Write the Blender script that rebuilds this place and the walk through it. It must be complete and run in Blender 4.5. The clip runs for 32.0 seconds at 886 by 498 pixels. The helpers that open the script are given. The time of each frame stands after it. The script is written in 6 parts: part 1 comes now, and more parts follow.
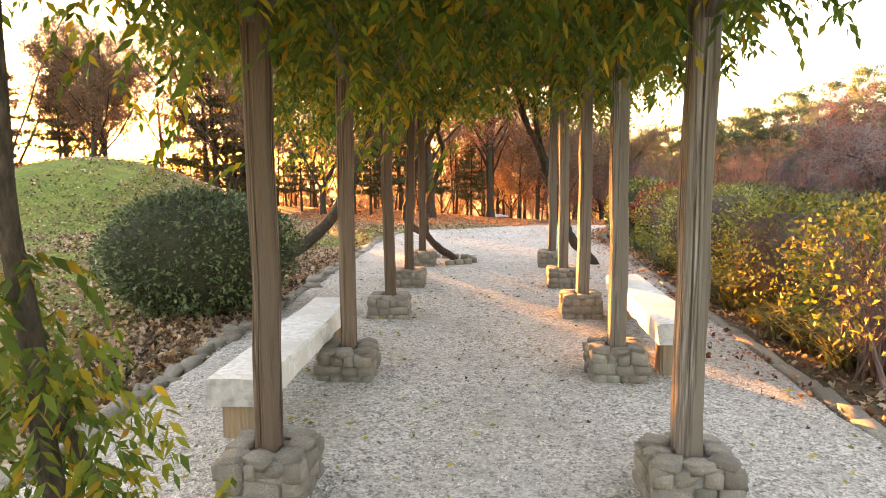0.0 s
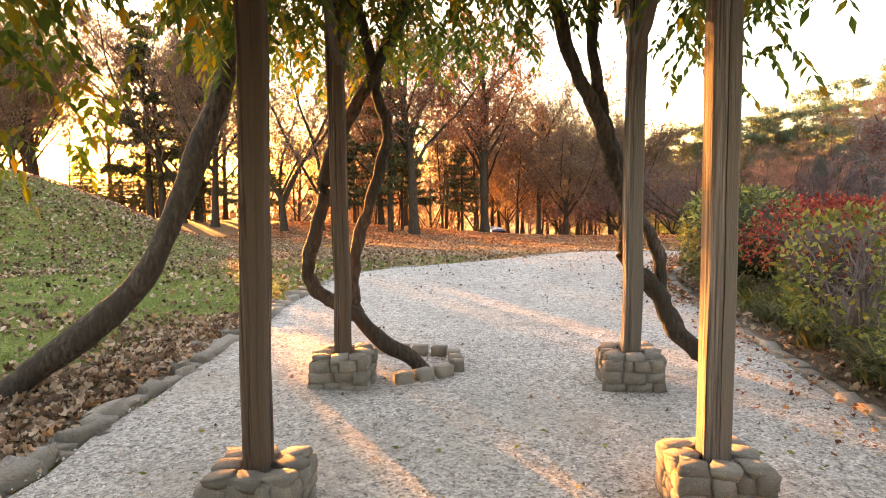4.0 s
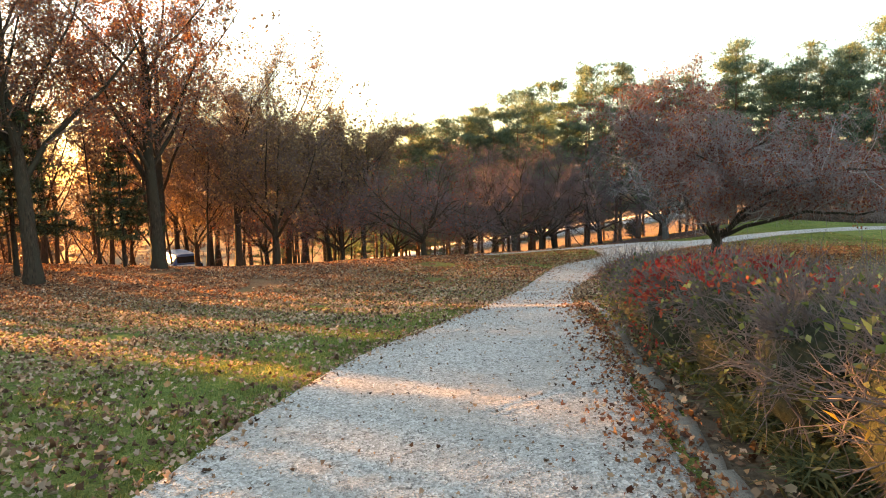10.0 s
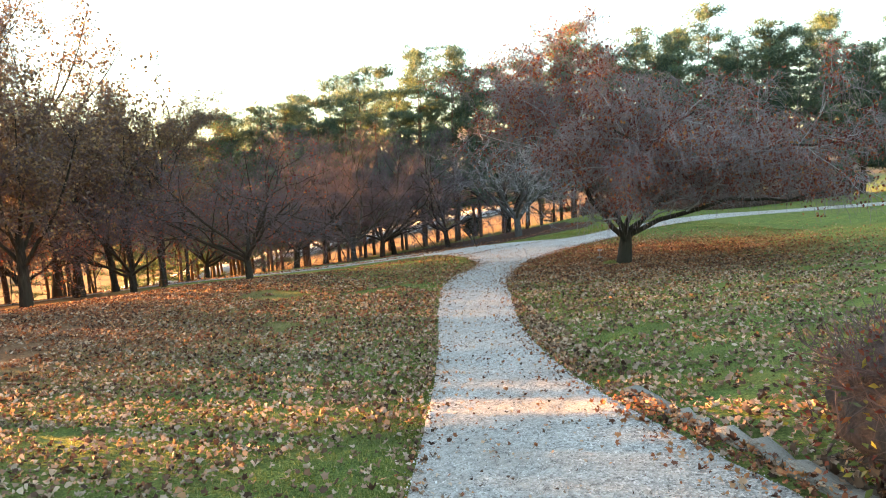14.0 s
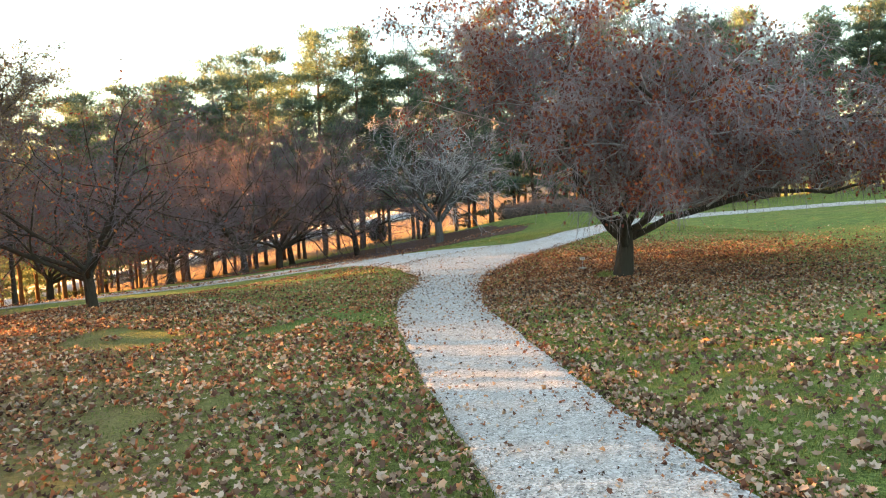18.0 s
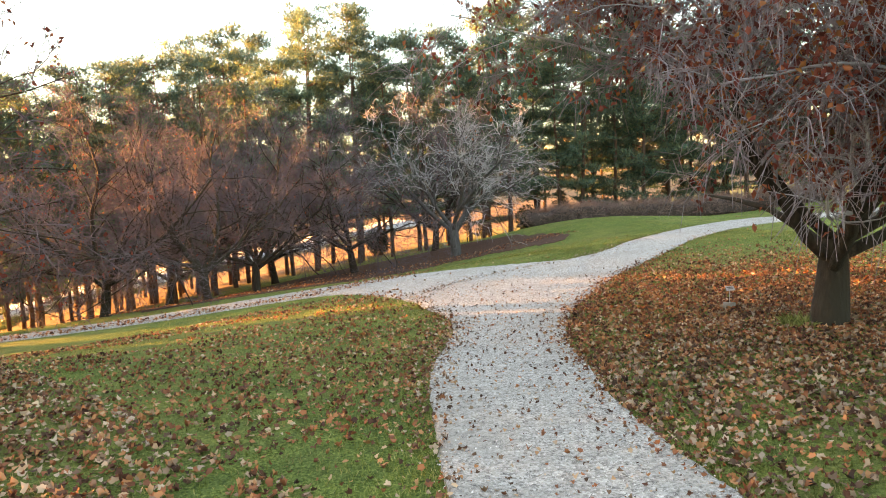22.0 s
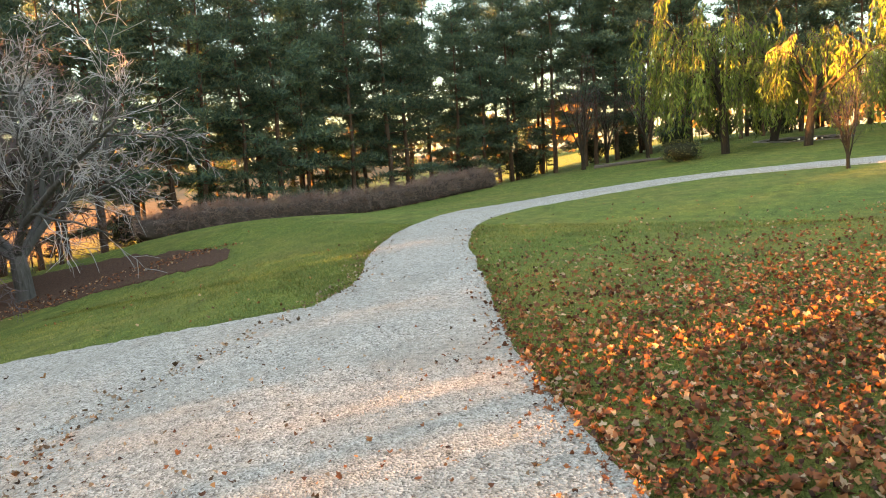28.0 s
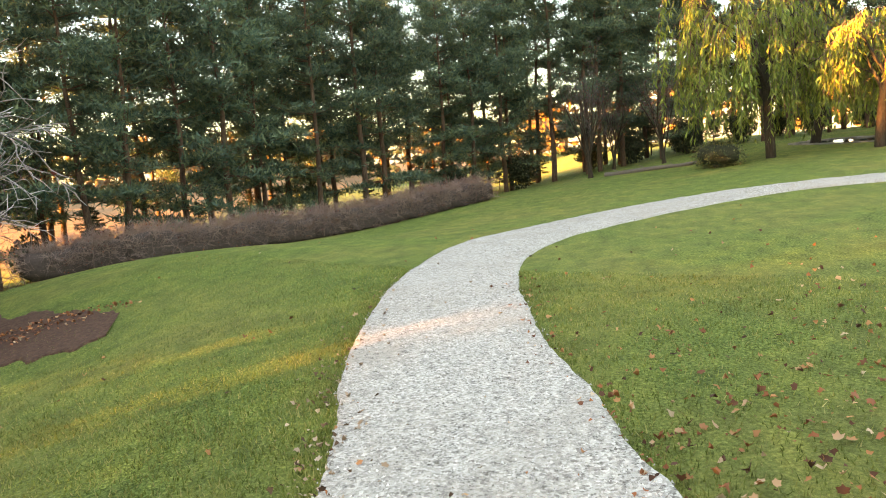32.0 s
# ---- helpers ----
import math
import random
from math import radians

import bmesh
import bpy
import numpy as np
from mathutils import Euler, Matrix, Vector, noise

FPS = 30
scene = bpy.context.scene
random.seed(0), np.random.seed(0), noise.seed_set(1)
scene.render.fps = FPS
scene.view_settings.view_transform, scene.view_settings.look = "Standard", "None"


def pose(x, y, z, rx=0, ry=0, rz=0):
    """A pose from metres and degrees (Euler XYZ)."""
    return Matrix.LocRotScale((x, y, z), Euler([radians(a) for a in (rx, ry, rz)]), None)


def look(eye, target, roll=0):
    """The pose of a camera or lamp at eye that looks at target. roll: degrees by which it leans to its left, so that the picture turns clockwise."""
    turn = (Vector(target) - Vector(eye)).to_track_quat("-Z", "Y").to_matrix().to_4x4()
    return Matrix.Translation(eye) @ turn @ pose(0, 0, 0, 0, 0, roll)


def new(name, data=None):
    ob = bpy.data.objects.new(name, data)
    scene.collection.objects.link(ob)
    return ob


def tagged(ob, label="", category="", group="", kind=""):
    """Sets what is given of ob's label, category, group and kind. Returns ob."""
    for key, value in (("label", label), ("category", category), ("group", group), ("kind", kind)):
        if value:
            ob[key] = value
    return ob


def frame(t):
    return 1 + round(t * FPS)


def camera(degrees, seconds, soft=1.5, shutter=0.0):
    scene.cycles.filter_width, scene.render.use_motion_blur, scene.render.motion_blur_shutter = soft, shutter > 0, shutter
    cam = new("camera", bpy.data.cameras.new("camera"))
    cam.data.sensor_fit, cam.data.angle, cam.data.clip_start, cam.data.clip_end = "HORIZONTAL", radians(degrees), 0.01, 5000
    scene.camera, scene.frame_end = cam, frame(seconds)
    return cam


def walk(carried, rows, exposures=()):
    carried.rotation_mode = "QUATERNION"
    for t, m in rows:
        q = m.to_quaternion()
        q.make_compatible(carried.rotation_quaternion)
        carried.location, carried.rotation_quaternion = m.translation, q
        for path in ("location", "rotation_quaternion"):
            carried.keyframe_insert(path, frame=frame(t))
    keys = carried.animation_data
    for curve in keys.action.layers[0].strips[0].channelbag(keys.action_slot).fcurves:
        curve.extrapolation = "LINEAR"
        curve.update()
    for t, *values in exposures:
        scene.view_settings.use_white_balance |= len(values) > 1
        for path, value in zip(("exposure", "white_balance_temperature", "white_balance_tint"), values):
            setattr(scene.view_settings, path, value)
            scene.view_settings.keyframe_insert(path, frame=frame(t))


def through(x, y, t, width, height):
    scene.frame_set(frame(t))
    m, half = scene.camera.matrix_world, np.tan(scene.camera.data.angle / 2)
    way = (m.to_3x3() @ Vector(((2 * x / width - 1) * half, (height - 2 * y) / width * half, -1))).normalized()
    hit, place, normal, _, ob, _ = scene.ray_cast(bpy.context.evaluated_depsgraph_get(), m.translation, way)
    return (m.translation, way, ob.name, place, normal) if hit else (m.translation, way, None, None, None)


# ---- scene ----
cam = camera(64.3, 32.0, soft=1.0)
PATH = [
    (0, (1.452, -0.842, 1.639), (1.313, 1.139, 1.402), -0.4),
    (0.5, (1.474, 0.017, 1.624), (1.337, 1.999, 1.389), -0.6),
    (1, (1.423, 0.813, 1.639), (1.293, 2.795, 1.403), -0.8),
    (1.5, (1.44, 1.563, 1.644), (1.309, 3.544, 1.408), -0.9),
    (2, (1.421, 2.319, 1.63), (1.29, 4.3, 1.394), -1.1),
    (2.5, (1.427, 3.095, 1.62), (1.293, 5.077, 1.385), -1.3),
    (3, (1.392, 3.864, 1.588), (1.263, 5.847, 1.361), -1.3),
    (3.5, (1.368, 4.634, 1.548), (1.237, 6.618, 1.331), -0.9),
    (5.5, (1.369, 7.559, 1.581), (1.301, 9.546, 1.367), -0.7),
    (6, (1.416, 8.206, 1.601), (1.36, 10.194, 1.388), -0.8),
    (6.5, (1.454, 8.84, 1.6), (1.409, 10.829, 1.392), -0.7),
    (7, (1.518, 9.529, 1.598), (1.492, 11.518, 1.392), -1.1),
    (7.5, (1.54, 10.276, 1.596), (1.554, 12.265, 1.394), -1.1),
    (8, (1.631, 11.03, 1.599), (1.745, 13.016, 1.396), -1.5),
    (8.5, (1.69, 11.804, 1.579), (1.956, 13.775, 1.371), -1.5),
    (9, (1.748, 12.577, 1.593), (2.18, 14.518, 1.38), -1.6),
    (9.5, (1.896, 13.548, 1.596), (2.491, 15.445, 1.378), -1.7),
    (10, (2.044, 14.432, 1.678), (2.742, 16.293, 1.458), -1.4),
    (10.5, (2.263, 15.395, 1.739), (3.027, 17.229, 1.513), -1.6),
    (11, (2.621, 16.263, 1.726), (3.433, 18.076, 1.498), -1.9),
    (11.5, (2.956, 17.019, 1.703), (3.809, 18.813, 1.477), -2.0),
    (12, (3.222, 17.774, 1.672), (4.111, 19.551, 1.444), -2.2),
    (12.5, (3.472, 18.624, 1.607), (4.405, 20.378, 1.379), -2.3),
    (13, (3.635, 19.459, 1.54), (4.636, 21.176, 1.308), -2.5),
    (13.5, (3.767, 20.255, 1.428), (4.852, 21.919, 1.194), -2.7),
    (14, (3.867, 21.056, 1.384), (5.026, 22.668, 1.145), -2.9),
    (14.5, (4.092, 21.759, 1.311), (5.326, 23.314, 1.067), -3.0),
    (15, (4.33, 22.546, 1.199), (5.627, 24.048, 0.954), -2.3),
    (15.5, (4.695, 23.296, 1.118), (6.037, 24.758, 0.867), -2.0),
    (17.5, (5.973, 25.753, 0.858), (7.376, 27.159, 0.623), -2.3),
    (18, (6.48, 26.422, 0.79), (7.88, 27.831, 0.557), -2.3),
    (18.5, (6.948, 27.115, 0.733), (8.348, 28.524, 0.503), -2.4),
    (19, (7.617, 27.824, 0.583), (9.015, 29.237, 0.36), -2.5),
    (19.5, (8.162, 28.51, 0.517), (9.558, 29.925, 0.298), -2.6),
    (20, (8.724, 29.179, 0.467), (10.118, 30.596, 0.25), -2.7),
    (20.5, (9.226, 29.835, 0.399), (10.618, 31.255, 0.187), -2.8),
    (21, (9.786, 30.479, 0.355), (11.175, 31.902, 0.145), -2.7),
    (21.5, (10.29, 31.196, 0.287), (11.686, 32.612, 0.079), -2.7),
    (22, (10.771, 31.759, 0.268), (12.175, 33.167, 0.06), -2.9),
    (22.5, (11.359, 32.407, 0.196), (12.778, 33.802, -0.013), -2.9),
    (23, (12.007, 33.082, 0.119), (13.451, 34.451, -0.089), -2.9),
    (23.5, (12.604, 33.758, 0.066), (14.093, 35.076, -0.146), -3.0),
    (24, (13.163, 34.407, 0.013), (14.72, 35.644, -0.201), -3.0),
    (24.5, (13.701, 35.049, -0.034), (15.334, 36.183, -0.257), -3.1),
    (25, (14.215, 35.699, -0.099), (15.921, 36.719, -0.321), -3.0),
    (25.5, (14.714, 36.318, -0.141), (16.478, 37.231, -0.369), -3.2),
    (27.5, (16.479, 37.977, -0.194), (18.394, 38.487, -0.457), -3.6),
    (28, (17.169, 38.468, -0.225), (19.109, 38.874, -0.492), -3.7),
    (28.5, (17.828, 38.851, -0.247), (19.78, 39.194, -0.517), -3.8),
    (29, (18.6, 39.177, -0.257), (20.556, 39.492, -0.527), -3.8),
    (29.5, (19.356, 39.379, -0.225), (21.314, 39.69, -0.493), -3.9),
    (30, (20.144, 39.594, -0.238), (22.102, 39.902, -0.503), -3.9),
    (30.5, (20.943, 39.775, -0.239), (22.902, 40.084, -0.5), -4.0),
    (31, (21.705, 39.988, -0.23), (23.663, 40.302, -0.489), -4.2),
    (31.5, (22.318, 40.183, -0.203), (24.276, 40.501, -0.46), -4.1),
    (32, (23.07, 40.362, -0.22), (25.028, 40.682, -0.472), -4.1),
]
walk(cam, [(t, look(eye, target, roll)) for t, eye, target, roll in PATH], exposures=[(0, 5.05, 13600, 27), (3, 4.83, 13400, 27), (5.5, 4.56, 13000, 25), (7, 4.16, 12000, 17), (9, 4.1, 11200, 14), (13, 4.38, 9000, 7), (16, 4.46, 9200, 8), (19, 4.62, 10000, 10), (22, 4.76, 11600, 17), (25, 4.8, 12200, 21), (28, 4.52, 11800, 13), (30, 4.75, 12800, 18), (32, 5.0, 13400, 17)])

# ---- light: a low evening sun behind the row of trees, clear sky ----
SUN_AZ, SUN_EL = radians(-32.2), radians(3.3)
world = bpy.data.worlds.new("evening_sky")
scene.world = world
world.use_nodes = True
wn = world.node_tree.nodes
sky = wn.new("ShaderNodeTexSky")
sky.sky_type = "NISHITA"
sky.sun_disc = False
sky.sun_elevation = SUN_EL
sky.sun_rotation = SUN_AZ
sky.air_density, sky.dust_density, sky.ozone_density = 1.0, 0.8, 3.0
# a flat pale blue mixed into the sky colour to even out its light
sky_fill = wn.new("ShaderNodeMix")
sky_fill.data_type = "RGBA"
sky_fill.inputs["Factor"].default_value = 0.45
sky_fill.inputs["B"].default_value = (0.39, 0.475, 0.61, 1)
world.node_tree.links.new(sky.outputs[0], sky_fill.inputs["A"])
world.node_tree.links.new(sky_fill.outputs["Result"], wn["Background"].inputs[0])
wn["Background"].inputs[1].default_value = 0.15
sun = new("sun", bpy.data.lights.new("sun", "SUN"))
sun.data.energy, sun.data.angle, sun.data.color = 4.0, radians(0.6), (1.0, 0.50, 0.18)
sun_way = Vector((math.sin(SUN_AZ) * math.cos(SUN_EL), math.cos(SUN_AZ) * math.cos(SUN_EL), math.sin(SUN_EL)))
sun.matrix_world = look(sun_way * 200, (0, 0, 0))

# ---- shared numbers ----
rng = np.random.default_rng(7)
UP = np.array((0.0, 0.0, 1.0))


def soft_step(a, w):
    return np.logaddexp(0, a / w) * w / 10


HILLS = [(16, 46, 4, -0.399), (30, 51, 4, -0.538), (35.5, 49, 4, 0.717), (6, 46, 5, -0.603), (24, 56, 6, -0.294), (20, 34, 4, -0.078), (10.5, 41, 4, 0.204), (39.5, 53, 4.5, 0.34), (29, 55, 3.5, 0.28), (52, 43.5, 4, 0.2), (29, 42.8, 3, 0.15), (16.5, 38, 2.6, -0.16)]


def height(x, y):
    """The lie of the land: level round the pergola, falling away beyond it, with a grassy mound to the west."""
    x, y = np.clip(np.asarray(x, float), -32, 72), np.clip(np.asarray(y, float), -30, 82)
    s, k, q, u, w = soft_step(y - 19, 1.5), soft_step(y - 32, 3.0), soft_step(y - 46, 5.0), x / 20, soft_step(x - 22, 6.0)
    z = -1.092 * s - 0.46 * s * u + 2.002 * k - 0.022 * k * u - 4.261 * q + 1.813 * q * u + 0.523 * w * s - 0.813 * w * k
    for a, b, r, h in HILLS:
        z = z + h * np.exp(-((x - a) ** 2 + (y - b) ** 2) / (2 * r * r))
    z = z - 0.0122 * (np.clip(x, -9, 12) - 1.45) / (1 + np.exp((y - 14.5) / 1.2))
    d = np.clip(np.hypot((x + 11.2) / 7.5, (y - 21.0) / 6.4), 0, 1)
    return z + 2.15 * (0.5 + 0.5 * np.cos(np.pi * d)) ** 0.85


def ground(x, y):
    return float(height(x, y))


# ---- mesh helpers ----
def fast(name, V, F, mat, smooth=False):
    V, F = np.asarray(V, np.float32), np.asarray(F, np.int32)
    me = bpy.data.meshes.new(name)
    k, m = F.shape[1], len(F)
    me.vertices.add(len(V))
    me.vertices.foreach_set("co", V.ravel())
    me.loops.add(m * k)
    me.loops.foreach_set("vertex_index", F.ravel())
    me.polygons.add(m)
    me.polygons.foreach_set("loop_start", np.arange(m, dtype=np.int32) * k)
    me.update(calc_edges=True)
    if smooth:
        me.polygons.foreach_set("use_smooth", np.ones(m, bool))
    me.materials.append(mat)
    return me


def child(name, data, parent, m=None, label=""):
    ob = new(name, data)
    ob.parent = parent
    if m is not None:
        ob.matrix_basis = m
    if label:
        ob["label"] = label
    return ob


def part(name, bm, material, parent, label="", smooth=False):
    me = bpy.data.meshes.new(name)
    bm.to_mesh(me)
    bm.free()
    me.materials.append(material)
    if smooth:
        me.polygons.foreach_set("use_smooth", np.ones(len(me.polygons), bool))
    return child(name, me, parent, None, label)


def stuff_part(name, data, parent):
    return tagged(child(name, data, parent), kind="stuff")


def thing(name, label, category, m=None, group="", kind=""):
    ob = new(name)
    ob.empty_display_size = 0.2
    if m is not None:
        ob.matrix_basis = m
    return tagged(ob, label, category, group, kind)


class Geo:
    """Gathers quads of tubes into one mesh."""

    def __init__(self):
        self.v, self.f, self.n = [], [], 0

    def tube(self, pts, radii, sides=5, squash=1.0):
        p = np.asarray(pts, float)
        r = np.asarray(radii, float)
        t = np.gradient(p, axis=0)
        t /= np.linalg.norm(t, axis=1)[:, None] + 1e-9
        ref = np.array((1.0, 0.2, 0.1)) if abs(t[0, 2]) > 0.8 else UP
        a = np.cross(t, ref)
        a /= np.linalg.norm(a, axis=1)[:, None] + 1e-9
        b = np.cross(t, a)
        ang = np.arange(sides) * (2 * np.pi / sides)
        ring = p[:, None] + r[:, None, None] * (a[:, None] * np.cos(ang)[None, :, None] + b[:, None] * np.sin(ang)[None, :, None] * squash)
        n = len(p)
        i = np.arange(n - 1)[:, None] * sides
        j = np.arange(sides)[None]
        j2 = (j + 1) % sides
        q = np.stack((i + j, i + j2, i + sides + j2, i + sides + j), -1).reshape(-1, 4) + self.n
        self.v.append(ring.reshape(-1, 3))
        self.f.append(q)
        self.n += n * sides

    def mesh(self, name, mat, smooth=True):
        return fast(name, np.concatenate(self.v), np.concatenate(self.f), mat, smooth)


def unit(a):
    return a / (np.linalg.norm(a, axis=-1, keepdims=True) + 1e-9)


def leaf_geo(c, d, length, width, g, fold=0.25, droop=0.0):
    """Folded leaves: at c, along d, of that length and width; returns vertices and triangles."""
    n = len(c)
    d = unit(d)
    side = unit(np.cross(d, unit(g.normal(size=(n, 3)))))
    nor = np.cross(side, d)
    L, W = np.broadcast_to(np.asarray(length, float), (n,))[:, None], np.broadcast_to(np.asarray(width, float), (n,))[:, None]
    mid = c + d * L * 0.45
    tip = c + d * L - UP * L * droop
    v = np.stack((c, mid + side * W / 2 + nor * W * fold, tip, mid - side * W / 2 + nor * W * fold), 1).reshape(-1, 3)
    k = np.arange(n)[:, None] * 4
    f = np.concatenate((k + np.array((0, 1, 2)), k + np.array((0, 2, 3))), 0)
    return v, f


def join(*geos):
    v, f, n = [], [], 0
    for a, b in geos:
        v.append(a)
        f.append(b + n)
        n += len(a)
    return np.concatenate(v), np.concatenate(f)


# ---- materials ----
def nodes_of(name):
    m = bpy.data.materials.new(name)
    m.use_nodes = True
    nt = m.node_tree
    return m, nt, nt.nodes["Principled BSDF"], nt.links.new


def ramp(nt, stops, fac):
    n = nt.nodes.new("ShaderNodeValToRGB")
    e = n.color_ramp.elements
    while len(e) < len(stops):
        e.new(0.5)
    for el, (pos, col) in zip(e, stops):
        el.position, el.color = pos, (*col, 1)
    nt.links.new(fac, n.inputs[0])
    return n.outputs[0]


def noise_tex(nt, scale, detail=6, stretch=None, rough=0.6, coord="Object"):
    tc = nt.nodes.new("ShaderNodeTexCoord")
    n = nt.nodes.new("ShaderNodeTexNoise")
    n.inputs["Scale"].default_value, n.inputs["Detail"].default_value, n.inputs["Roughness"].default_value = scale, detail, rough
    if stretch:
        mp = nt.nodes.new("ShaderNodeMapping")
        mp.inputs["Scale"].default_value = stretch
        nt.links.new(tc.outputs[coord], mp.inputs[0])
        nt.links.new(mp.outputs[0], n.inputs[0])
    else:
        nt.links.new(tc.outputs[coord], n.inputs[0])
    return n.outputs[0]


def blend(nt, a, b, fac, kind="MIX"):
    n = nt.nodes.new("ShaderNodeMix")
    n.data_type, n.blend_type = "RGBA", kind
    for sock, v in ((n.inputs[0], fac), (n.inputs[6], a), (n.inputs[7], b)):
        if isinstance(v, (int, float)):
            sock.default_value = v
        elif isinstance(v, tuple):
            sock.default_value = (*v, 1)
        else:
            nt.links.new(v, sock)
    return n.outputs[2]


def bump(nt, bsdf, fac, strength=0.4, distance=0.01):
    b = nt.nodes.new("ShaderNodeBump")
    b.inputs["Strength"].default_value, b.inputs["Distance"].default_value = strength, distance
    nt.links.new(fac, b.inputs["Height"])
    nt.links.new(b.outputs[0], bsdf.inputs["Normal"])


def object_tint(nt, col, low=0.75, high=1.2):
    """Vary a colour from object to object."""
    oi = nt.nodes.new("ShaderNodeObjectInfo")
    r = ramp(nt, [(0, (low,) * 3), (1, (high,) * 3)], oi.outputs["Random"])
    return blend(nt, col, r, 1.0, "MULTIPLY")


def surface(name, stops, scale, rough=0.85, stretch=None, bump_scale=None, bump_by=0.4, stain=None, tint=False, depth=0.01):
    """A rough natural surface: fine grain in the stops' colours, a second larger stain, and relief."""
    m, nt, b, link = nodes_of(name)
    col = ramp(nt, stops, noise_tex(nt, scale, 8, stretch))
    if stain:
        f = ramp(nt, [(0.42, (0, 0, 0)), (0.62, (1, 1, 1))], noise_tex(nt, scale * 0.13, 4, stretch))
        col = blend(nt, col, stain, f)
    if tint:
        col = object_tint(nt, col)
    link(col, b.inputs["Base Color"])
    b.inputs["Roughness"].default_value = rough
    b.inputs["Specular IOR Level"].default_value = 0.25
    bump(nt, b, noise_tex(nt, bump_scale or scale * 2, 8, stretch), bump_by, depth)
    return m


def foliage(name, stops, through=0.35, rough=0.6, tint=False):
    """Leaves: each island takes its own colour; some light passes through."""
    m, nt, b, link = nodes_of(name)
    gi = nt.nodes.new("ShaderNodeNewGeometry")
    col = ramp(nt, stops, gi.outputs["Random Per Island"])
    col = blend(nt, col, ramp(nt, [(0.35, (0.62,) * 3), (0.65, (1.15,) * 3)], noise_tex(nt, 1.1, 3)), 1.0, "MULTIPLY")
    if tint:
        col = object_tint(nt, col, 0.8, 1.2)
    link(col, b.inputs["Base Color"])
    b.inputs["Roughness"].default_value = rough
    b.inputs["Specular IOR Level"].default_value = 0.2
    tr = nt.nodes.new("ShaderNodeBsdfTranslucent")
    link(col, tr.inputs[0])
    mx = nt.nodes.new("ShaderNodeMixShader")
    mx.inputs[0].default_value = through
    link(b.outputs[0], mx.inputs[1])
    link(tr.outputs[0], mx.inputs[2])
    link(mx.outputs[0], nt.nodes["Material Output"].inputs[0])
    return m


BARK = surface("bark", [(0.3, (0.02, 0.013, 0.009)), (0.55, (0.05, 0.034, 0.023)), (0.8, (0.11, 0.078, 0.055))], 9, 0.95, (3, 3, 0.6), 14, 1.0, (0.045, 0.037, 0.025), depth=0.03)
VINE_BARK = surface("vine_bark", [(0.3, (0.03, 0.022, 0.017)), (0.5, (0.075, 0.055, 0.042)), (0.75, (0.15, 0.115, 0.09))], 16, 0.95, (2.5, 2.5, 0.8), 20, 1.0, (0.05, 0.04, 0.03), depth=0.04)
BARK_GREY = surface("pale_bark", [(0.3, (0.05, 0.044, 0.04)), (0.55, (0.11, 0.10, 0.092)), (0.8, (0.20, 0.185, 0.175))], 9, 0.95, (3, 3, 0.6), 14, 0.9, (0.075, 0.07, 0.065), depth=0.02)
BARK_PINE = surface("pine_bark", [(0.3, (0.05, 0.03, 0.022)), (0.6, (0.13, 0.075, 0.05)), (0.85, (0.22, 0.13, 0.085))], 7, 0.95, (3, 3, 0.7), 10, 0.9, depth=0.03)
TWIG = surface("twig", [(0.3, (0.09, 0.066, 0.073)), (0.6, (0.165, 0.128, 0.136)), (0.8, (0.26, 0.215, 0.22))], 5, 0.9, None, 30, 0.3, (0.105, 0.077, 0.084))
TWIG_DARK = surface("dark_twig", [(0.3, (0.11, 0.085, 0.08)), (0.6, (0.21, 0.165, 0.155)), (0.8, (0.33, 0.275, 0.26))], 5, 0.9, None, 30, 0.3, (0.10, 0.072, 0.07))
TWIG_PALE = surface("pale_twig", [(0.3, (0.31, 0.29, 0.285)), (0.6, (0.48, 0.455, 0.45)), (0.8, (0.62, 0.59, 0.58))], 6, 0.9, None, 30, 0.3, (0.27, 0.235, 0.23))
TWIG_CRAB = surface("crabapple_twig", [(0.3, (0.17, 0.135, 0.14)), (0.6, (0.31, 0.255, 0.26)), (0.8, (0.46, 0.40, 0.40))], 5, 0.9, None, 30, 0.3, (0.19, 0.14, 0.145))
TWIG_BROWN = surface("brown_twig", [(0.3, (0.10, 0.06, 0.05)), (0.6, (0.17, 0.105, 0.09)), (0.8, (0.24, 0.16, 0.14))], 5, 0.9, None, 30, 0.3, (0.14, 0.10, 0.10))
POST_WOOD = surface("weathered_post_wood", [(0.38, (0.03, 0.017, 0.012)), (0.47, (0.10, 0.06, 0.042)), (0.55, (0.185, 0.118, 0.085)), (0.66, (0.31, 0.225, 0.175))], 4, 0.88, (20, 20, 0.4), 9, 1.0, (0.145, 0.098, 0.072), tint=True, depth=0.012)
POST_GREY = surface("greyed_post_wood", [(0.38, (0.035, 0.026, 0.021)), (0.47, (0.11, 0.085, 0.07)), (0.55, (0.195, 0.16, 0.135)), (0.66, (0.31, 0.265, 0.23))], 4, 0.88, (20, 20, 0.4), 9, 1.0, (0.15, 0.122, 0.10), tint=True, depth=0.012)
BEAM_WOOD = surface("grey_beam_wood", [(0.25, (0.07, 0.055, 0.045)), (0.5, (0.15, 0.12, 0.10)), (0.8, (0.24, 0.20, 0.17))], 5, 0.9, (14, 14, 0.5), 8, 0.7, tint=True, depth=0.006)
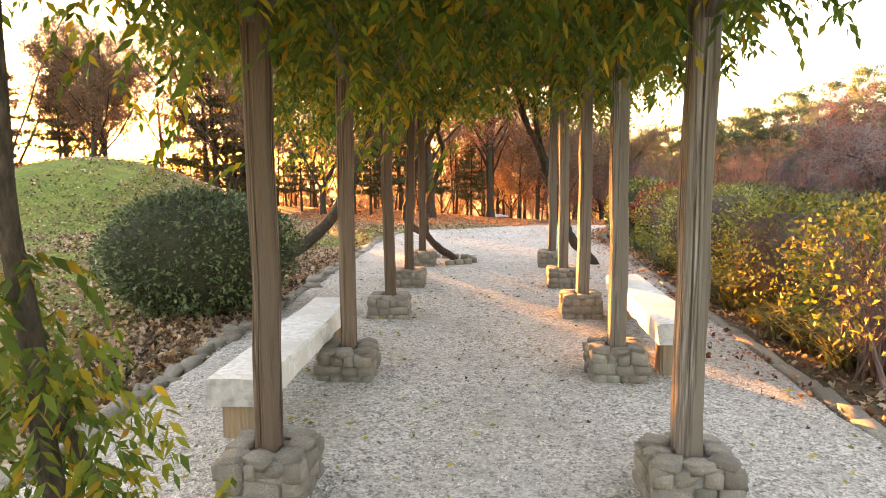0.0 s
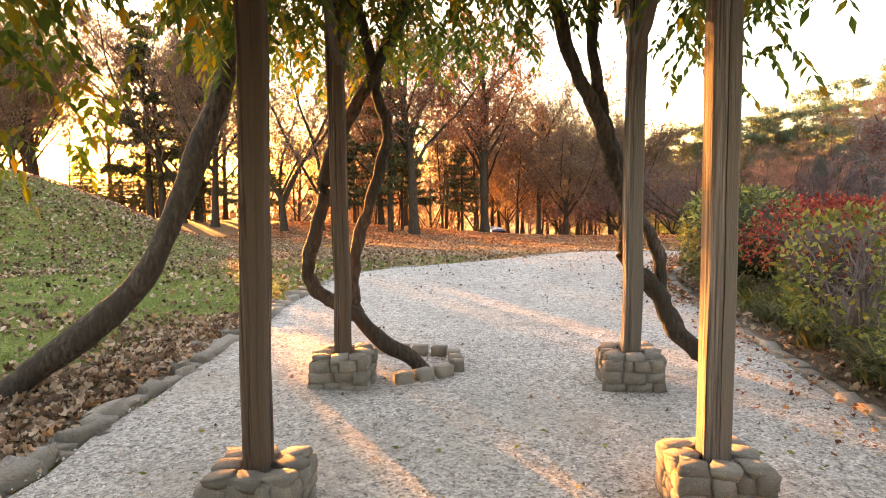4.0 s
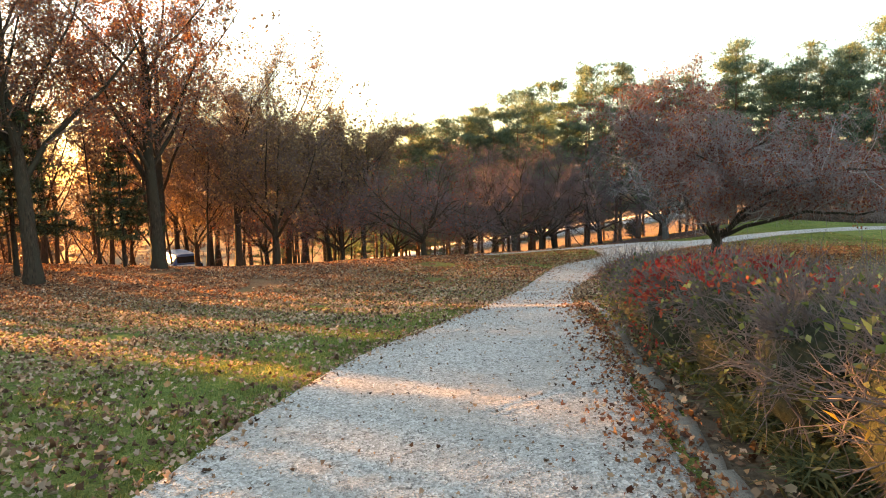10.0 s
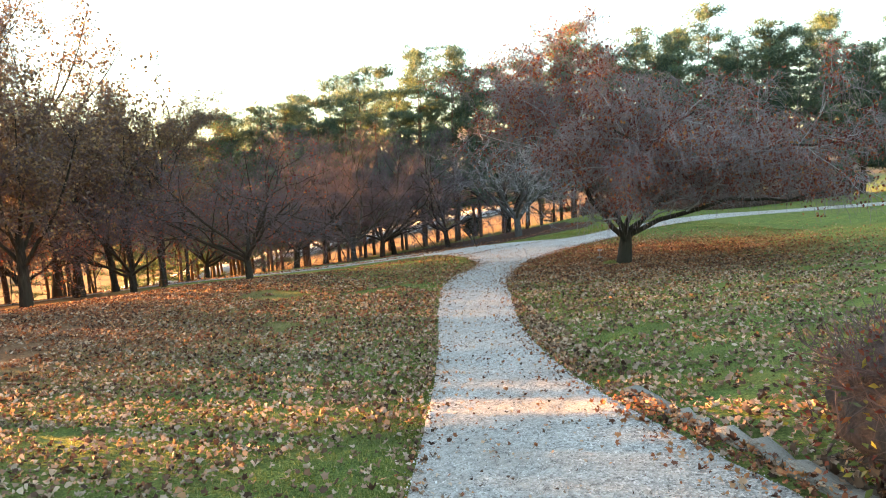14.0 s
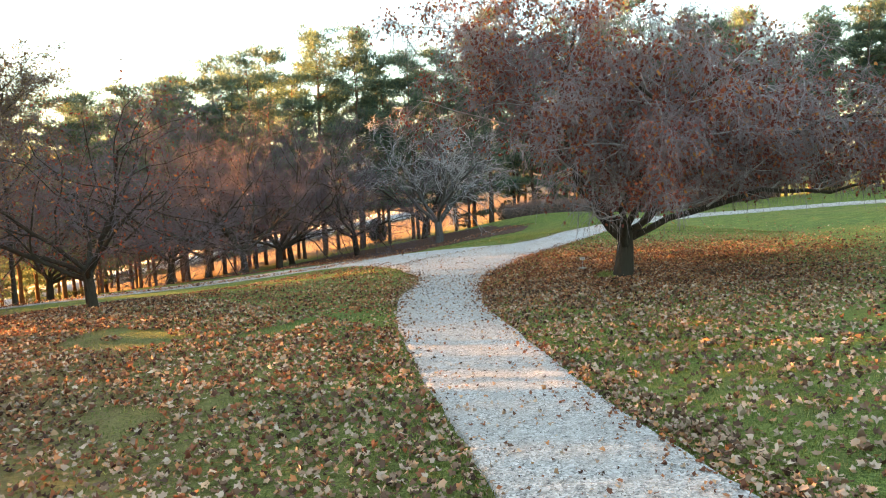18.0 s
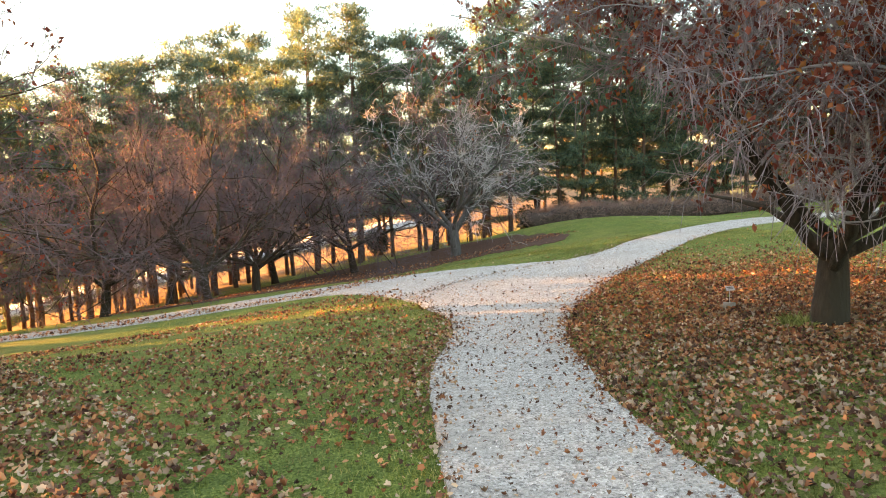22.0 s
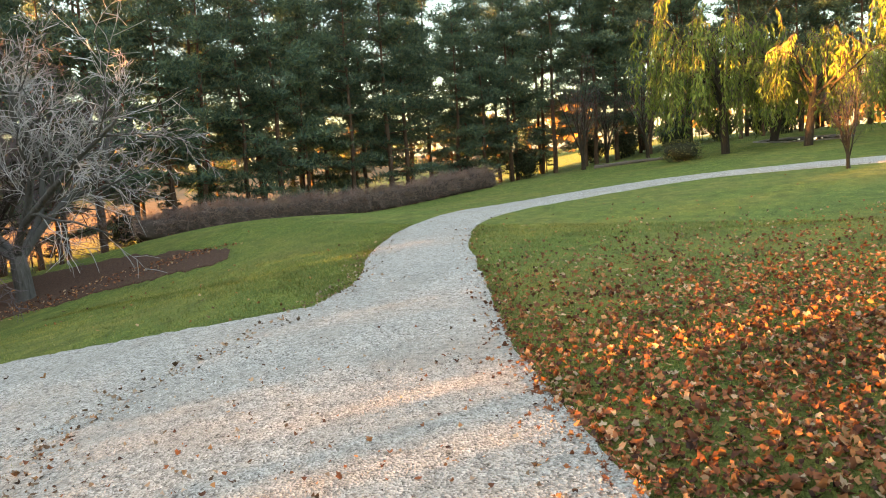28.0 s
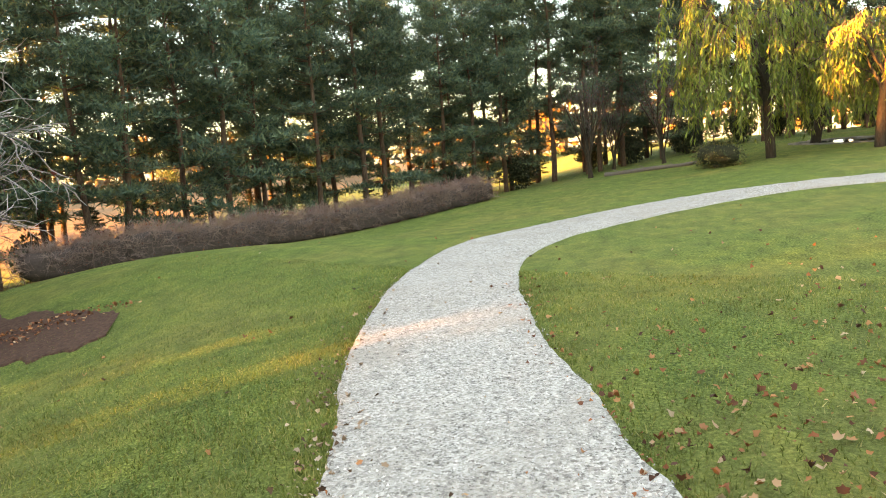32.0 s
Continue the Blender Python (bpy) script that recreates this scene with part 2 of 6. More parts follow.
LEG_WOOD = surface("bench_leg_wood", [(0.25, (0.18, 0.10, 0.06)), (0.5, (0.32, 0.20, 0.12)), (0.8, (0.42, 0.29, 0.19))], 5, 0.85, (12, 12, 0.6), 8, 0.6, (0.22, 0.17, 0.13), depth=0.008)
BENCH_STONE = surface("pale_bench_stone", [(0.32, (0.40, 0.39, 0.37)), (0.5, (0.58, 0.575, 0.555)), (0.7, (0.70, 0.695, 0.68))], 22, 0.8, None, 60, 0.4, (0.48, 0.46, 0.43), depth=0.004)
BENCH_EDGE = surface("rough_bench_edge", [(0.3, (0.24, 0.23, 0.22)), (0.55, (0.40, 0.39, 0.37)), (0.8, (0.54, 0.52, 0.49))], 16, 0.9, None, 22, 0.9, depth=0.02)
FIELDSTONE = surface("fieldstone", [(0.3, (0.12, 0.10, 0.08)), (0.5, (0.26, 0.225, 0.185)), (0.75, (0.42, 0.38, 0.325))], 16, 0.92, None, 34, 0.7, (0.21, 0.185, 0.16), tint=True, depth=0.012)
MORTAR = surface("mortar", [(0.3, (0.15, 0.14, 0.125)), (0.8, (0.27, 0.25, 0.23))], 40, 0.95, None, 60, 0.6)
KERBSTONE = surface("kerbstone", [(0.3, (0.11, 0.095, 0.078)), (0.5, (0.23, 0.205, 0.17)), (0.75, (0.38, 0.345, 0.295))], 14, 0.92, None, 30, 0.6, (0.22, 0.20, 0.17), tint=True, depth=0.012)
WISTERIA = foliage("wisteria_leaf", [(0.0, (0.06, 0.105, 0.02)), (0.5, (0.10, 0.16, 0.028)), (0.72, (0.19, 0.21, 0.03)), (0.88, (0.33, 0.25, 0.03)), (1.0, (0.38, 0.18, 0.025))], 0.42)
BOXWOOD = foliage("boxwood_leaf", [(0.0, (0.045, 0.08, 0.04)), (0.6, (0.09, 0.14, 0.065)), (1.0, (0.15, 0.20, 0.095))], 0.15, 0.4)
# Dark colour of the shells inside shrubs, standing in for shade among leaves.
CORE = surface("foliage_shade", [(0.3, (0.022, 0.026, 0.014)), (0.8, (0.06, 0.062, 0.036))], 20, 1.0, None, 30, 0.9, depth=0.05)
# The same painted inner shade in brown, for the hedge and brown-twigged shrubs.
CORE_BROWN = surface("twig_shade", [(0.3, (0.07, 0.048, 0.042)), (0.8, (0.14, 0.10, 0.088))], 24, 1.0, None, 40, 0.9, depth=0.05)
YELLOW_SHRUB = foliage("yellowing_shrub_leaf", [(0.0, (0.09, 0.12, 0.03)), (0.45, (0.20, 0.22, 0.05)), (0.75, (0.36, 0.34, 0.08)), (1.0, (0.45, 0.28, 0.05))], 0.22)
LIME_SHRUB = foliage("lime_shrub_leaf", [(0.0, (0.12, 0.15, 0.045)), (0.5, (0.28, 0.31, 0.09)), (1.0, (0.46, 0.46, 0.18))], 0.35)
GREEN_SHRUB = foliage("dull_green_shrub_leaf", [(0.0, (0.06, 0.08, 0.036)), (0.5, (0.12, 0.138, 0.062)), (0.85, (0.20, 0.19, 0.085)), (1.0, (0.33, 0.26, 0.08))], 0.3)
RED_SHRUB = foliage("red_shrub_leaf", [(0.0, (0.20, 0.025, 0.025)), (0.5, (0.42, 0.05, 0.04)), (0.85, (0.55, 0.11, 0.055)), (1.0, (0.58, 0.20, 0.08))], 0.4)
AUTUMN = foliage("autumn_leaf", [(0.0, (0.10, 0.06, 0.042)), (0.4, (0.18, 0.11, 0.068)), (0.75, (0.26, 0.15, 0.08)), (1.0, (0.33, 0.22, 0.10))], 0.16)
AUTUMN_RED = foliage("rusty_leaf", [(0.0, (0.12, 0.045, 0.03)), (0.5, (0.25, 0.085, 0.045)), (1.0, (0.36, 0.16, 0.07))], 0.2)
CRAB_RED = foliage("crabapple_leaf", [(0.0, (0.13, 0.032, 0.026)), (0.5, (0.26, 0.06, 0.04)), (0.85, (0.38, 0.11, 0.05)), (1.0, (0.45, 0.20, 0.06))], 0.35)
PINE = foliage("pine_needle", [(0.0, (0.05, 0.10, 0.078)), (0.5, (0.095, 0.155, 0.105)), (1.0, (0.165, 0.205, 0.105))], 0.35, 0.5, True)
SPRUCE = foliage("spruce_needle", [(0.0, (0.03, 0.045, 0.026)), (0.6, (0.06, 0.075, 0.04)), (1.0, (0.10, 0.10, 0.045))], 0.2, 0.6, True)
WILLOW = foliage("willow_leaf", [(0.0, (0.10, 0.15, 0.035)), (0.5, (0.18, 0.24, 0.055)), (1.0, (0.29, 0.33, 0.08))], 0.22)
FAR_WOOD = foliage("far_wood_leaf", [(0.0, (0.07, 0.055, 0.04)), (0.5, (0.14, 0.10, 0.06)), (1.0, (0.24, 0.14, 0.06))], 0.2)
LITTER = foliage("fallen_leaf", [(0.0, (0.055, 0.028, 0.018)), (0.3, (0.19, 0.105, 0.064)), (0.55, (0.36, 0.235, 0.155)), (0.85, (0.52, 0.39, 0.29)), (1.0, (0.44, 0.20, 0.08))], 0.15, 0.75)
LITTER_RED = foliage("fallen_red_leaf", [(0.0, (0.07, 0.03, 0.02)), (0.3, (0.21, 0.08, 0.045)), (0.6, (0.40, 0.135, 0.06)), (0.84, (0.53, 0.25, 0.11)), (1.0, (0.56, 0.42, 0.29))], 0.15, 0.75)
GRASS_BLADE = foliage("grass_blade", [(0.0, (0.08, 0.115, 0.022)), (0.5, (0.17, 0.21, 0.045)), (0.78, (0.29, 0.29, 0.085)), (1.0, (0.42, 0.35, 0.15))], 0.35)
PEBBLE = foliage("gravel_stone", [(0.0, (0.145, 0.127, 0.11)), (0.3, (0.34, 0.315, 0.285)), (0.7, (0.515, 0.485, 0.445)), (1.0, (0.67, 0.645, 0.605))], 0.0, 0.85)


def gravel_mat():
    m, nt, b, link = nodes_of("gravel")
    tc = nt.nodes.new("ShaderNodeTexCoord")
    v = nt.nodes.new("ShaderNodeTexVoronoi")
    v.inputs["Scale"].default_value = 62
    link(tc.outputs["Object"], v.inputs[0])
    col = ramp(nt, [(0.0, (0.135, 0.12, 0.105)), (0.3, (0.335, 0.31, 0.28)), (0.7, (0.52, 0.49, 0.45)), (1.0, (0.67, 0.64, 0.595))], v.outputs["Color"])
    dirt = ramp(nt, [(0.45, (0, 0, 0)), (0.72, (1, 1, 1))], noise_tex(nt, 0.9, 8, None, 0.7))
    col = blend(nt, col, (0.36, 0.325, 0.285), dirt)
    fine = ramp(nt, [(0.38, (0.28,) * 3), (0.46, (0.88,) * 3), (0.62, (1.2,) * 3)], noise_tex(nt, 16, 10, None, 0.85))
    col = blend(nt, col, fine, 1.0, "MULTIPLY")
    link(col, b.inputs["Base Color"])
    b.inputs["Roughness"].default_value = 0.9
    b.inputs["Specular IOR Level"].default_value = 0.2
    bump(nt, b, v.outputs["Distance"], 0.7, 0.02)
    return m


def ground_mat():
    """Lawn with worn and dry patches, a leaf-strewn wood floor and mulch, and a dry field far off."""
    m, nt, b, link = nodes_of("lawn")
    col = ramp(nt, [(0.36, (0.022, 0.038, 0.011)), (0.5, (0.088, 0.126, 0.036)), (0.64, (0.22, 0.26, 0.09))], noise_tex(nt, 38, 10, None, 0.75))
    dry = ramp(nt, [(0.43, (0, 0, 0)), (0.72, (1, 1, 1))], noise_tex(nt, 0.32, 8, None, 0.65))
    col = blend(nt, col, ramp(nt, [(0.34, (0.06, 0.065, 0.022)), (0.5, (0.15, 0.145, 0.05)), (0.64, (0.27, 0.245, 0.10))], noise_tex(nt, 30, 10, None, 0.8)), dry)
    mown = ramp(nt, [(0.36, (0.82, 0.87, 0.8)), (0.5, (1.12, 1.16, 1.0)), (0.64, (1.58, 1.48, 1.18))], noise_tex(nt, 1.7, 9, (1, 1.6, 1), 0.72))
    col = blend(nt, col, mown, 1.0, "MULTIPLY")
    tc = nt.nodes.new("ShaderNodeTexCoord")
    sep = nt.nodes.new("ShaderNodeSeparateXYZ")
    link(tc.outputs["Object"], sep.inputs[0])

    def mask(a, lo, hi, wob):
        mr = nt.nodes.new("ShaderNodeMapRange")
        mr.inputs[1].default_value, mr.inputs[2].default_value = lo, hi
        ad = nt.nodes.new("ShaderNodeMath")
        ad.operation = "MULTIPLY_ADD"
        link(noise_tex(nt, 0.25, 4), ad.inputs[0])
        ad.inputs[1].default_value = wob
        link(a, ad.inputs[2])
        link(ad.outputs[0], mr.inputs[0])
        return mr.outputs[0]

    def both(a, c):
        mu = nt.nodes.new("ShaderNodeMath")
        mu.operation = "MULTIPLY"
        link(a, mu.inputs[0])
        link(c, mu.inputs[1])
        return mu.outputs[0]
    litter = ramp(nt, [(0.32, (0.09, 0.045, 0.028)), (0.5, (0.23, 0.12, 0.065)), (0.7, (0.38, 0.22, 0.12))], noise_tex(nt, 14, 10, None, 0.8))
    wood = both(mask(sep.outputs[1], 30, 36, 3), mask(sep.outputs[0], 14, 8, 3))
    col = blend(nt, col, litter, wood)
    field = ramp(nt, [(0.3, (0.15, 0.09, 0.05)), (0.7, (0.25, 0.16, 0.09))], noise_tex(nt, 0.8, 8))
    col = blend(nt, col, field, mask(sep.outputs[1], 66, 74, 5))
    link(col, b.inputs["Base Color"])
    b.inputs["Roughness"].default_value = 0.95
    b.inputs["Specular IOR Level"].default_value = 0.1
    bump(nt, b, noise_tex(nt, 40, 8, None, 0.8), 0.8, 0.03)
    return m


GRAVEL, LAWN = gravel_mat(), ground_mat()
SOIL = surface("leafy_soil", [(0.3, (0.06, 0.042, 0.03)), (0.5, (0.13, 0.09, 0.062)), (0.72, (0.24, 0.17, 0.115))], 16, 0.95, None, 26, 0.9, (0.10, 0.075, 0.05), depth=0.03)
ROAD = surface("pale_road", [(0.3, (0.34, 0.33, 0.32)), (0.8, (0.46, 0.45, 0.43))], 3, 0.9)
MULCH = surface("bark_mulch", [(0.3, (0.045, 0.022, 0.015)), (0.55, (0.10, 0.048, 0.032)), (0.8, (0.19, 0.10, 0.062))], 18, 0.95, None, 30, 0.9, depth=0.03)
WATER = surface("pond_water", [(0.3, (0.03, 0.035, 0.035)), (0.8, (0.05, 0.055, 0.05))], 3, 0.06, None, 6, 0.15)
PAINT_WHITE = surface("white_paint", [(0.3, (0.70, 0.70, 0.68)), (0.8, (0.82, 0.82, 0.80))], 4, 0.6)
PAINT_BLUE = surface("blue_paint", [(0.3, (0.05, 0.12, 0.30)), (0.8, (0.08, 0.16, 0.36))], 4, 0.35)
GLASS_DARK = surface("dark_glass", [(0.3, (0.02, 0.022, 0.025)), (0.8, (0.03, 0.032, 0.035))], 4, 0.08)
RUBBER = surface("rubber", [(0.3, (0.02, 0.02, 0.02)), (0.8, (0.035, 0.035, 0.035))], 9, 0.9)

# ---- the land ----
def spaced(*runs):
    out = []
    for a, b, step in runs:
        out += list(np.arange(a, b, step))
    return np.array(out + [runs[-1][1]])


gx = np.concatenate(((-3000, -1200, -500, -220, -110), spaced((-70, -14, 3.5), (-14, 56, 0.5), (56, 100, 4)), (150, 260, 600, 1300, 3000)))
gy = np.concatenate(((-3000, -1200, -500, -200, -90), spaced((-50, -6, 4), (-6, 60, 0.5), (60, 120, 4)), (160, 260, 600, 1300, 3000)))
GX, GY = np.meshgrid(gx, gy)
GZ = height(GX, GY)
near = (np.abs(GX - 20) < 45) & (GY > -10) & (GY < 62)
GZ = GZ + np.where(near, rng.normal(0, 0.003, GZ.shape), 0)
nx, ny = len(gx), len(gy)
gi = np.arange(ny - 1)[:, None] * nx + np.arange(nx - 1)[None]
land = new("ground", fast("ground", np.stack((GX, GY, GZ), -1).reshape(-1, 3), np.stack((gi, gi + 1, gi + nx + 1, gi + nx), -1).reshape(-1, 4), LAWN, True))
tagged(land, "rolling park lawn strewn with fallen autumn leaves", "ground", kind="structure")

# the gravel walk: a wide court under the pergola, narrowing to a path that bends away
LEFT = [(-0.93, -9), (-0.93, -3), (-0.93, 4), (-0.93, 10), (-0.92, 13.6), (-0.88, 15.3), (-0.45, 16.5), (0.5, 17.3), (1.6, 18.4), (2.6, 20.0), (3.9, 22.0), (5.2, 23.55), (6.95, 25.75), (9.2, 28.7), (11.8, 32.35), (13.7, 34.8), (15.7, 37.0), (17.2, 38.2), (18.4, 39.35), (19.6, 41.4), (21.6, 42.2), (25.0, 41.75), (26.6, 41.7), (28.7, 42.2), (31.8, 42.6), (34.6, 42.55), (37.2, 42.1), (39.2, 41.0), (41.0, 39.3), (42.2, 37.0), (42.2, 34.6), (40.9, 31.6), (37.6, 26.5), (34.4, 20), (32.8, 8), (34.2, -10), (39, -30)]
RIGHT = [(3.77, -9), (3.77, -3), (3.77, 4), (3.79, 10), (3.80, 13.6), (3.86, 15.3), (4.35, 16.75), (4.9, 18.0), (5.5, 19.2), (6.25, 20.55), (7.35, 22.7), (8.45, 25.0), (9.65, 27.05), (11.25, 29.3), (13.4, 31.95), (15.3, 34.3), (17.0, 35.95), (18.3, 37.1), (19.5, 37.85), (20.9, 38.4), (22.4, 38.95), (24.2, 39.4), (26.0, 39.8), (28.7, 40.4), (31.2, 40.8), (33.5, 40.9), (35.4, 40.6), (37.2, 39.8), (38.9, 38.2), (40.1, 36.2), (40.4, 34.4), (39.3, 32.2), (36, 27.3), (32.8, 20.6), (31.1, 8), (32.5, -10.4), (37.3, -30.6)]


def smooth_line(pts, each=10):
    p = np.array(pts, float)
    p = np.concatenate((p[:1] * 2 - p[1:2], p, p[-1:] * 2 - p[-2:-1]))
    out = []
    for i in range(1, len(p) - 2):
        t = np.linspace(0, 1, each, endpoint=False)[:, None]
        a, b, c, d = p[i - 1], p[i], p[i + 1], p[i + 2]
        out.append(0.5 * (2 * b + (c - a) * t + (2 * a - 5 * b + 4 * c - d) * t * t + (3 * b - a - 3 * c + d) * t ** 3))
    return np.concatenate(out + [p[-2:-1]])


def strip(name, L, R, lift, mat, label, across=16, ragged=0.05):
    L, R = smooth_line(L, 24), smooth_line(R, 24)
    n = len(L)
    for edge, sign in ((L, 1), (R, -1)):
        w = R - L
        w /= np.linalg.norm(w, axis=1)[:, None]
        k = np.array([noise.noise((p[0] * 1.1, p[1] * 1.1, sign)) + 0.6 * noise.noise((p[0] * 6, p[1] * 6, sign)) for p in edge])
        edge += w * (k * ragged * 0.9)[:, None]
    u = np.concatenate(((0, 0.012), np.linspace(0.05, 0.95, across - 4), (0.988, 1)))[None, :, None]
    P = L[:, None] * (1 - u) + R[:, None] * u
    Z = height(P[..., 0], P[..., 1]) + lift + rng.normal(0, 0.004, P.shape[:2])
    Z[:, 0] -= lift + 0.012
    Z[:, -1] -= lift + 0.012
    i = np.arange(n - 1)[:, None] * across + np.arange(across - 1)[None]
    ob = new(name, fast(name, np.concatenate((P, Z[..., None]), -1).reshape(-1, 3), np.stack((i, i + 1, i + across + 1, i + across), -1).reshape(-1, 4), mat, True))
    return tagged(ob, label, "path", kind="structure"), L, R


walk_ob, WL, WR = strip("gravel_path", LEFT, RIGHT, 0.035, GRAVEL, "pale grey gravel walk winding through the lawn")
BL = [(20.8, 39.6), (19.25, 40.5), (19.9, 42.6), (20.35, 44.4), (20.1, 45.6), (19.0, 46.6), (17.0, 47.8), (13.5, 49.6), (9, 51.4), (2, 53.5)]
BR = [(25.6, 40.6), (25.05, 41.8), (24.4, 43.2), (23.9, 45.0), (23.2, 46.5), (21.7, 47.6), (19.3, 48.7), (15.0, 50.4), (10.2, 52.2), (2.7, 54.6)]
branch_ob, _, _ = strip("gravel_branch", BL, BR, 0.028, GRAVEL, "leaf-strewn gravel side path branching off")
strip("mulch_bed", [(18.5, 51.6), (22, 51.4), (26, 51.2), (29, 50.6), (30.5, 49.2), (30.7, 47.6), (31.3, 46.3)], [(20, 56.2), (25, 57.8), (30, 58.6), (34.2, 55.5), (34.0, 51.6), (33.4, 49.0), (32.6, 46.9)], 0.022, MULCH, "dark bark mulch strip under the crabapple trees", 10, 0.5)
BED_L = [(3.86, -6), (3.86, 2), (3.86, 8), (3.9, 12), (3.96, 14.6), (4.1, 15.7), (4.56, 16.8), (5.1, 18.0), (5.7, 19.2), (6.45, 20.6), (7.3, 22.1), (7.85, 23.1)]
strip("shrub_bed", BED_L, [(x + 1.6 + 1.2 * min(1, max(0, (16 - y) / 6)), y - (0.4 if y > 15 else 0)) for x, y in BED_L], 0.02, SOIL, "leafy soil of the shrub bed", 10, 0.12)
strip("bare_verge", [(-2.1, 4.5), (-2.0, 7.5), (-2.0, 10), (-1.7, 12), (-1.15, 13.4)], [(-0.9, 4.5), (-0.9, 7.5), (-0.9, 10), (-0.9, 12), (-0.85, 13.4)], 0.012, SOIL, "bare leaf-littered verge beside the edging", 8, 0.22)
strip("far_road", [(-60, 92), (-10, 92), (30, 88), (60, 84)], [(-60, 98), (-10, 98), (31, 94), (61, 90)], 0.25, ROAD, "pale road running beyond the pines", 4, 0.0)


# ---- stones ----
def stone_mesh(name, mat, seed, rough=0.085, roundness=0.16):
    g = np.random.default_rng(seed)
    v = np.array([(x, y, z) for x in (-1, 0, 1) for y in (-1, 0, 1) for z in (-1, 0, 1) if (x, y, z) != (0, 0, 0)], float)
    key = {tuple(p): i for i, p in enumerate(v.astype(int))}
    f = []
    for ax in range(3):
        for s in (-1, 1):
            o = [i for i in range(3) if i != ax]
            for a in (-1, 0):
                for b in (-1, 0):
                    q = []
                    for da, db in ((0, 0), (1, 0), (1, 1), (0, 1)):
                        p = [0, 0, 0]
                        p[ax], p[o[0]], p[o[1]] = s, a + da, b + db
                        q.append(key[tuple(p)])
                    f.append(q if (s > 0) == (ax != 1) else q[::-1])
    r = np.linalg.norm(v, axis=1, keepdims=True)
    v = v * (1 - roundness) + v / r * roundness * 1.15
    v += g.normal(0, rough, v.shape)
    return fast(name, v * 0.5, np.array(f), mat)


STONES = [stone_mesh("stone", FIELDSTONE, s) for s in range(6)]
KERBS = [stone_mesh("stone", KERBSTONE, 20 + s, 0.12, 0.22) for s in range(6)]
SLABS = [stone_mesh("stone", KERBSTONE, 40 + s, 0.045, 0.02) for s in range(6)]


def lay(parent, meshes, x, y, z, sx, sy, sz, turn=0.0, tip=6.0):
    g = rng
    m = pose(x, y, z, g.normal(0, tip), g.normal(0, tip), turn + g.normal(0, tip)) @ Matrix.Diagonal((sx, sy, sz, 1))
    return child("stone", meshes[int(g.integers(len(meshes)))], parent, m)


# rough field stones edge the lawn side of the court
kerb_w = thing("stone_edging", "low edging of rough grey field stones between lawn and gravel", "edging", kind="structure")
lw = smooth_line([(-0.98, -6), (-0.98, 0), (-0.98, 6), (-0.98, 11), (-0.98, 14.2), (-0.8, 15.7), (-0.25, 16.75), (0.6, 17.45)], 80)
s_at = np.concatenate(((0,), np.cumsum(np.linalg.norm(np.diff(lw, axis=0), axis=1))))
pos = 0.0
while pos < s_at[-1] - 0.2:
    length = rng.uniform(0.11, 0.30)
    mid = pos + length / 2
    x, y = np.interp(mid, s_at, lw[:, 0]), np.interp(mid, s_at, lw[:, 1])
    dx, dy = np.interp(mid + 0.1, s_at, lw[:, 0]) - x, np.interp(mid + 0.1, s_at, lw[:, 1]) - y
    fade = 1 if y < 15.6 else 0.6
    lay(kerb_w, KERBS, x + rng.normal(0, 0.03), y, ground(x, y) + 0.004 * fade, rng.uniform(0.10, 0.22) * fade, length * 0.95, rng.uniform(0.05, 0.15) * fade, math.degrees(math.atan2(-dx, dy)), 7)
    pos += length

for i in range(150):
    y = rng.uniform(0.5, 16.5)
    x = float(np.interp(y, lw[:, 1], lw[:, 0])) + rng.choice((-1, 1)) * abs(rng.normal(0.11, 0.05))
    size = rng.uniform(0.035, 0.095)
    lay(kerb_w, KERBS, x, y, ground(x, y) + size * 0.12, size, size * rng.uniform(0.8, 1.6), size * 0.7, rng.uniform(0, 360), 12)

# dressed slabs edge the shrub bed
kerb_e = thing("slab_edging", "narrow grey stone edging along the shrub bed", "edging", kind="structure")
le = smooth_line([(3.8, -6), (3.8, 2), (3.8, 8), (3.84, 12), (3.9, 14.6), (4.05, 15.7), (4.5, 16.8), (5.05, 18.0), (5.65, 19.2), (6.4, 20.6), (7.6, 22.7), (8.75, 25.05)], 40)
s_at = np.concatenate(((0,), np.cumsum(np.linalg.norm(np.diff(le, axis=0), axis=1))))
pos = 0.0
while pos < s_at[-1] - 0.1:
    length = rng.uniform(0.18, 0.46)
    mid = pos + length / 2
    x, y = np.interp(mid, s_at, le[:, 0]), np.interp(mid, s_at, le[:, 1])
    dx, dy = np.interp(mid + 0.1, s_at, le[:, 0]) - x, np.interp(mid + 0.1, s_at, le[:, 1]) - y
    lay(kerb_e, SLABS, x + rng.normal(0, 0.012), y, ground(x, y) - 0.008 + rng.normal(0, 0.009), 0.13 + rng.normal(0, 0.015), length * 0.97, 0.10, math.degrees(math.atan2(-dx, dy)), 3.5)
    pos += length

# ---- the pergola ----
XL, XR, POSTS_Y = 0.355, 2.40, [0.60, 2.47, 4.38, 6.46, 8.46, 10.40]
POST_AT = [[(XL - 0.1, -0.2), (XL, 2.45), (XL, 4.38), (XL, 6.53), (XL, 8.37), (XL - 0.02, 10.36)], [(XR + 0.02, 0.72), (XR, 2.49), (XR, 4.52), (XR, 6.68), (XR, 8.54), (XR, 10.42)]]
pergola = thing("pergola", "weathered timber pergola overgrown with wisteria", "pergola")


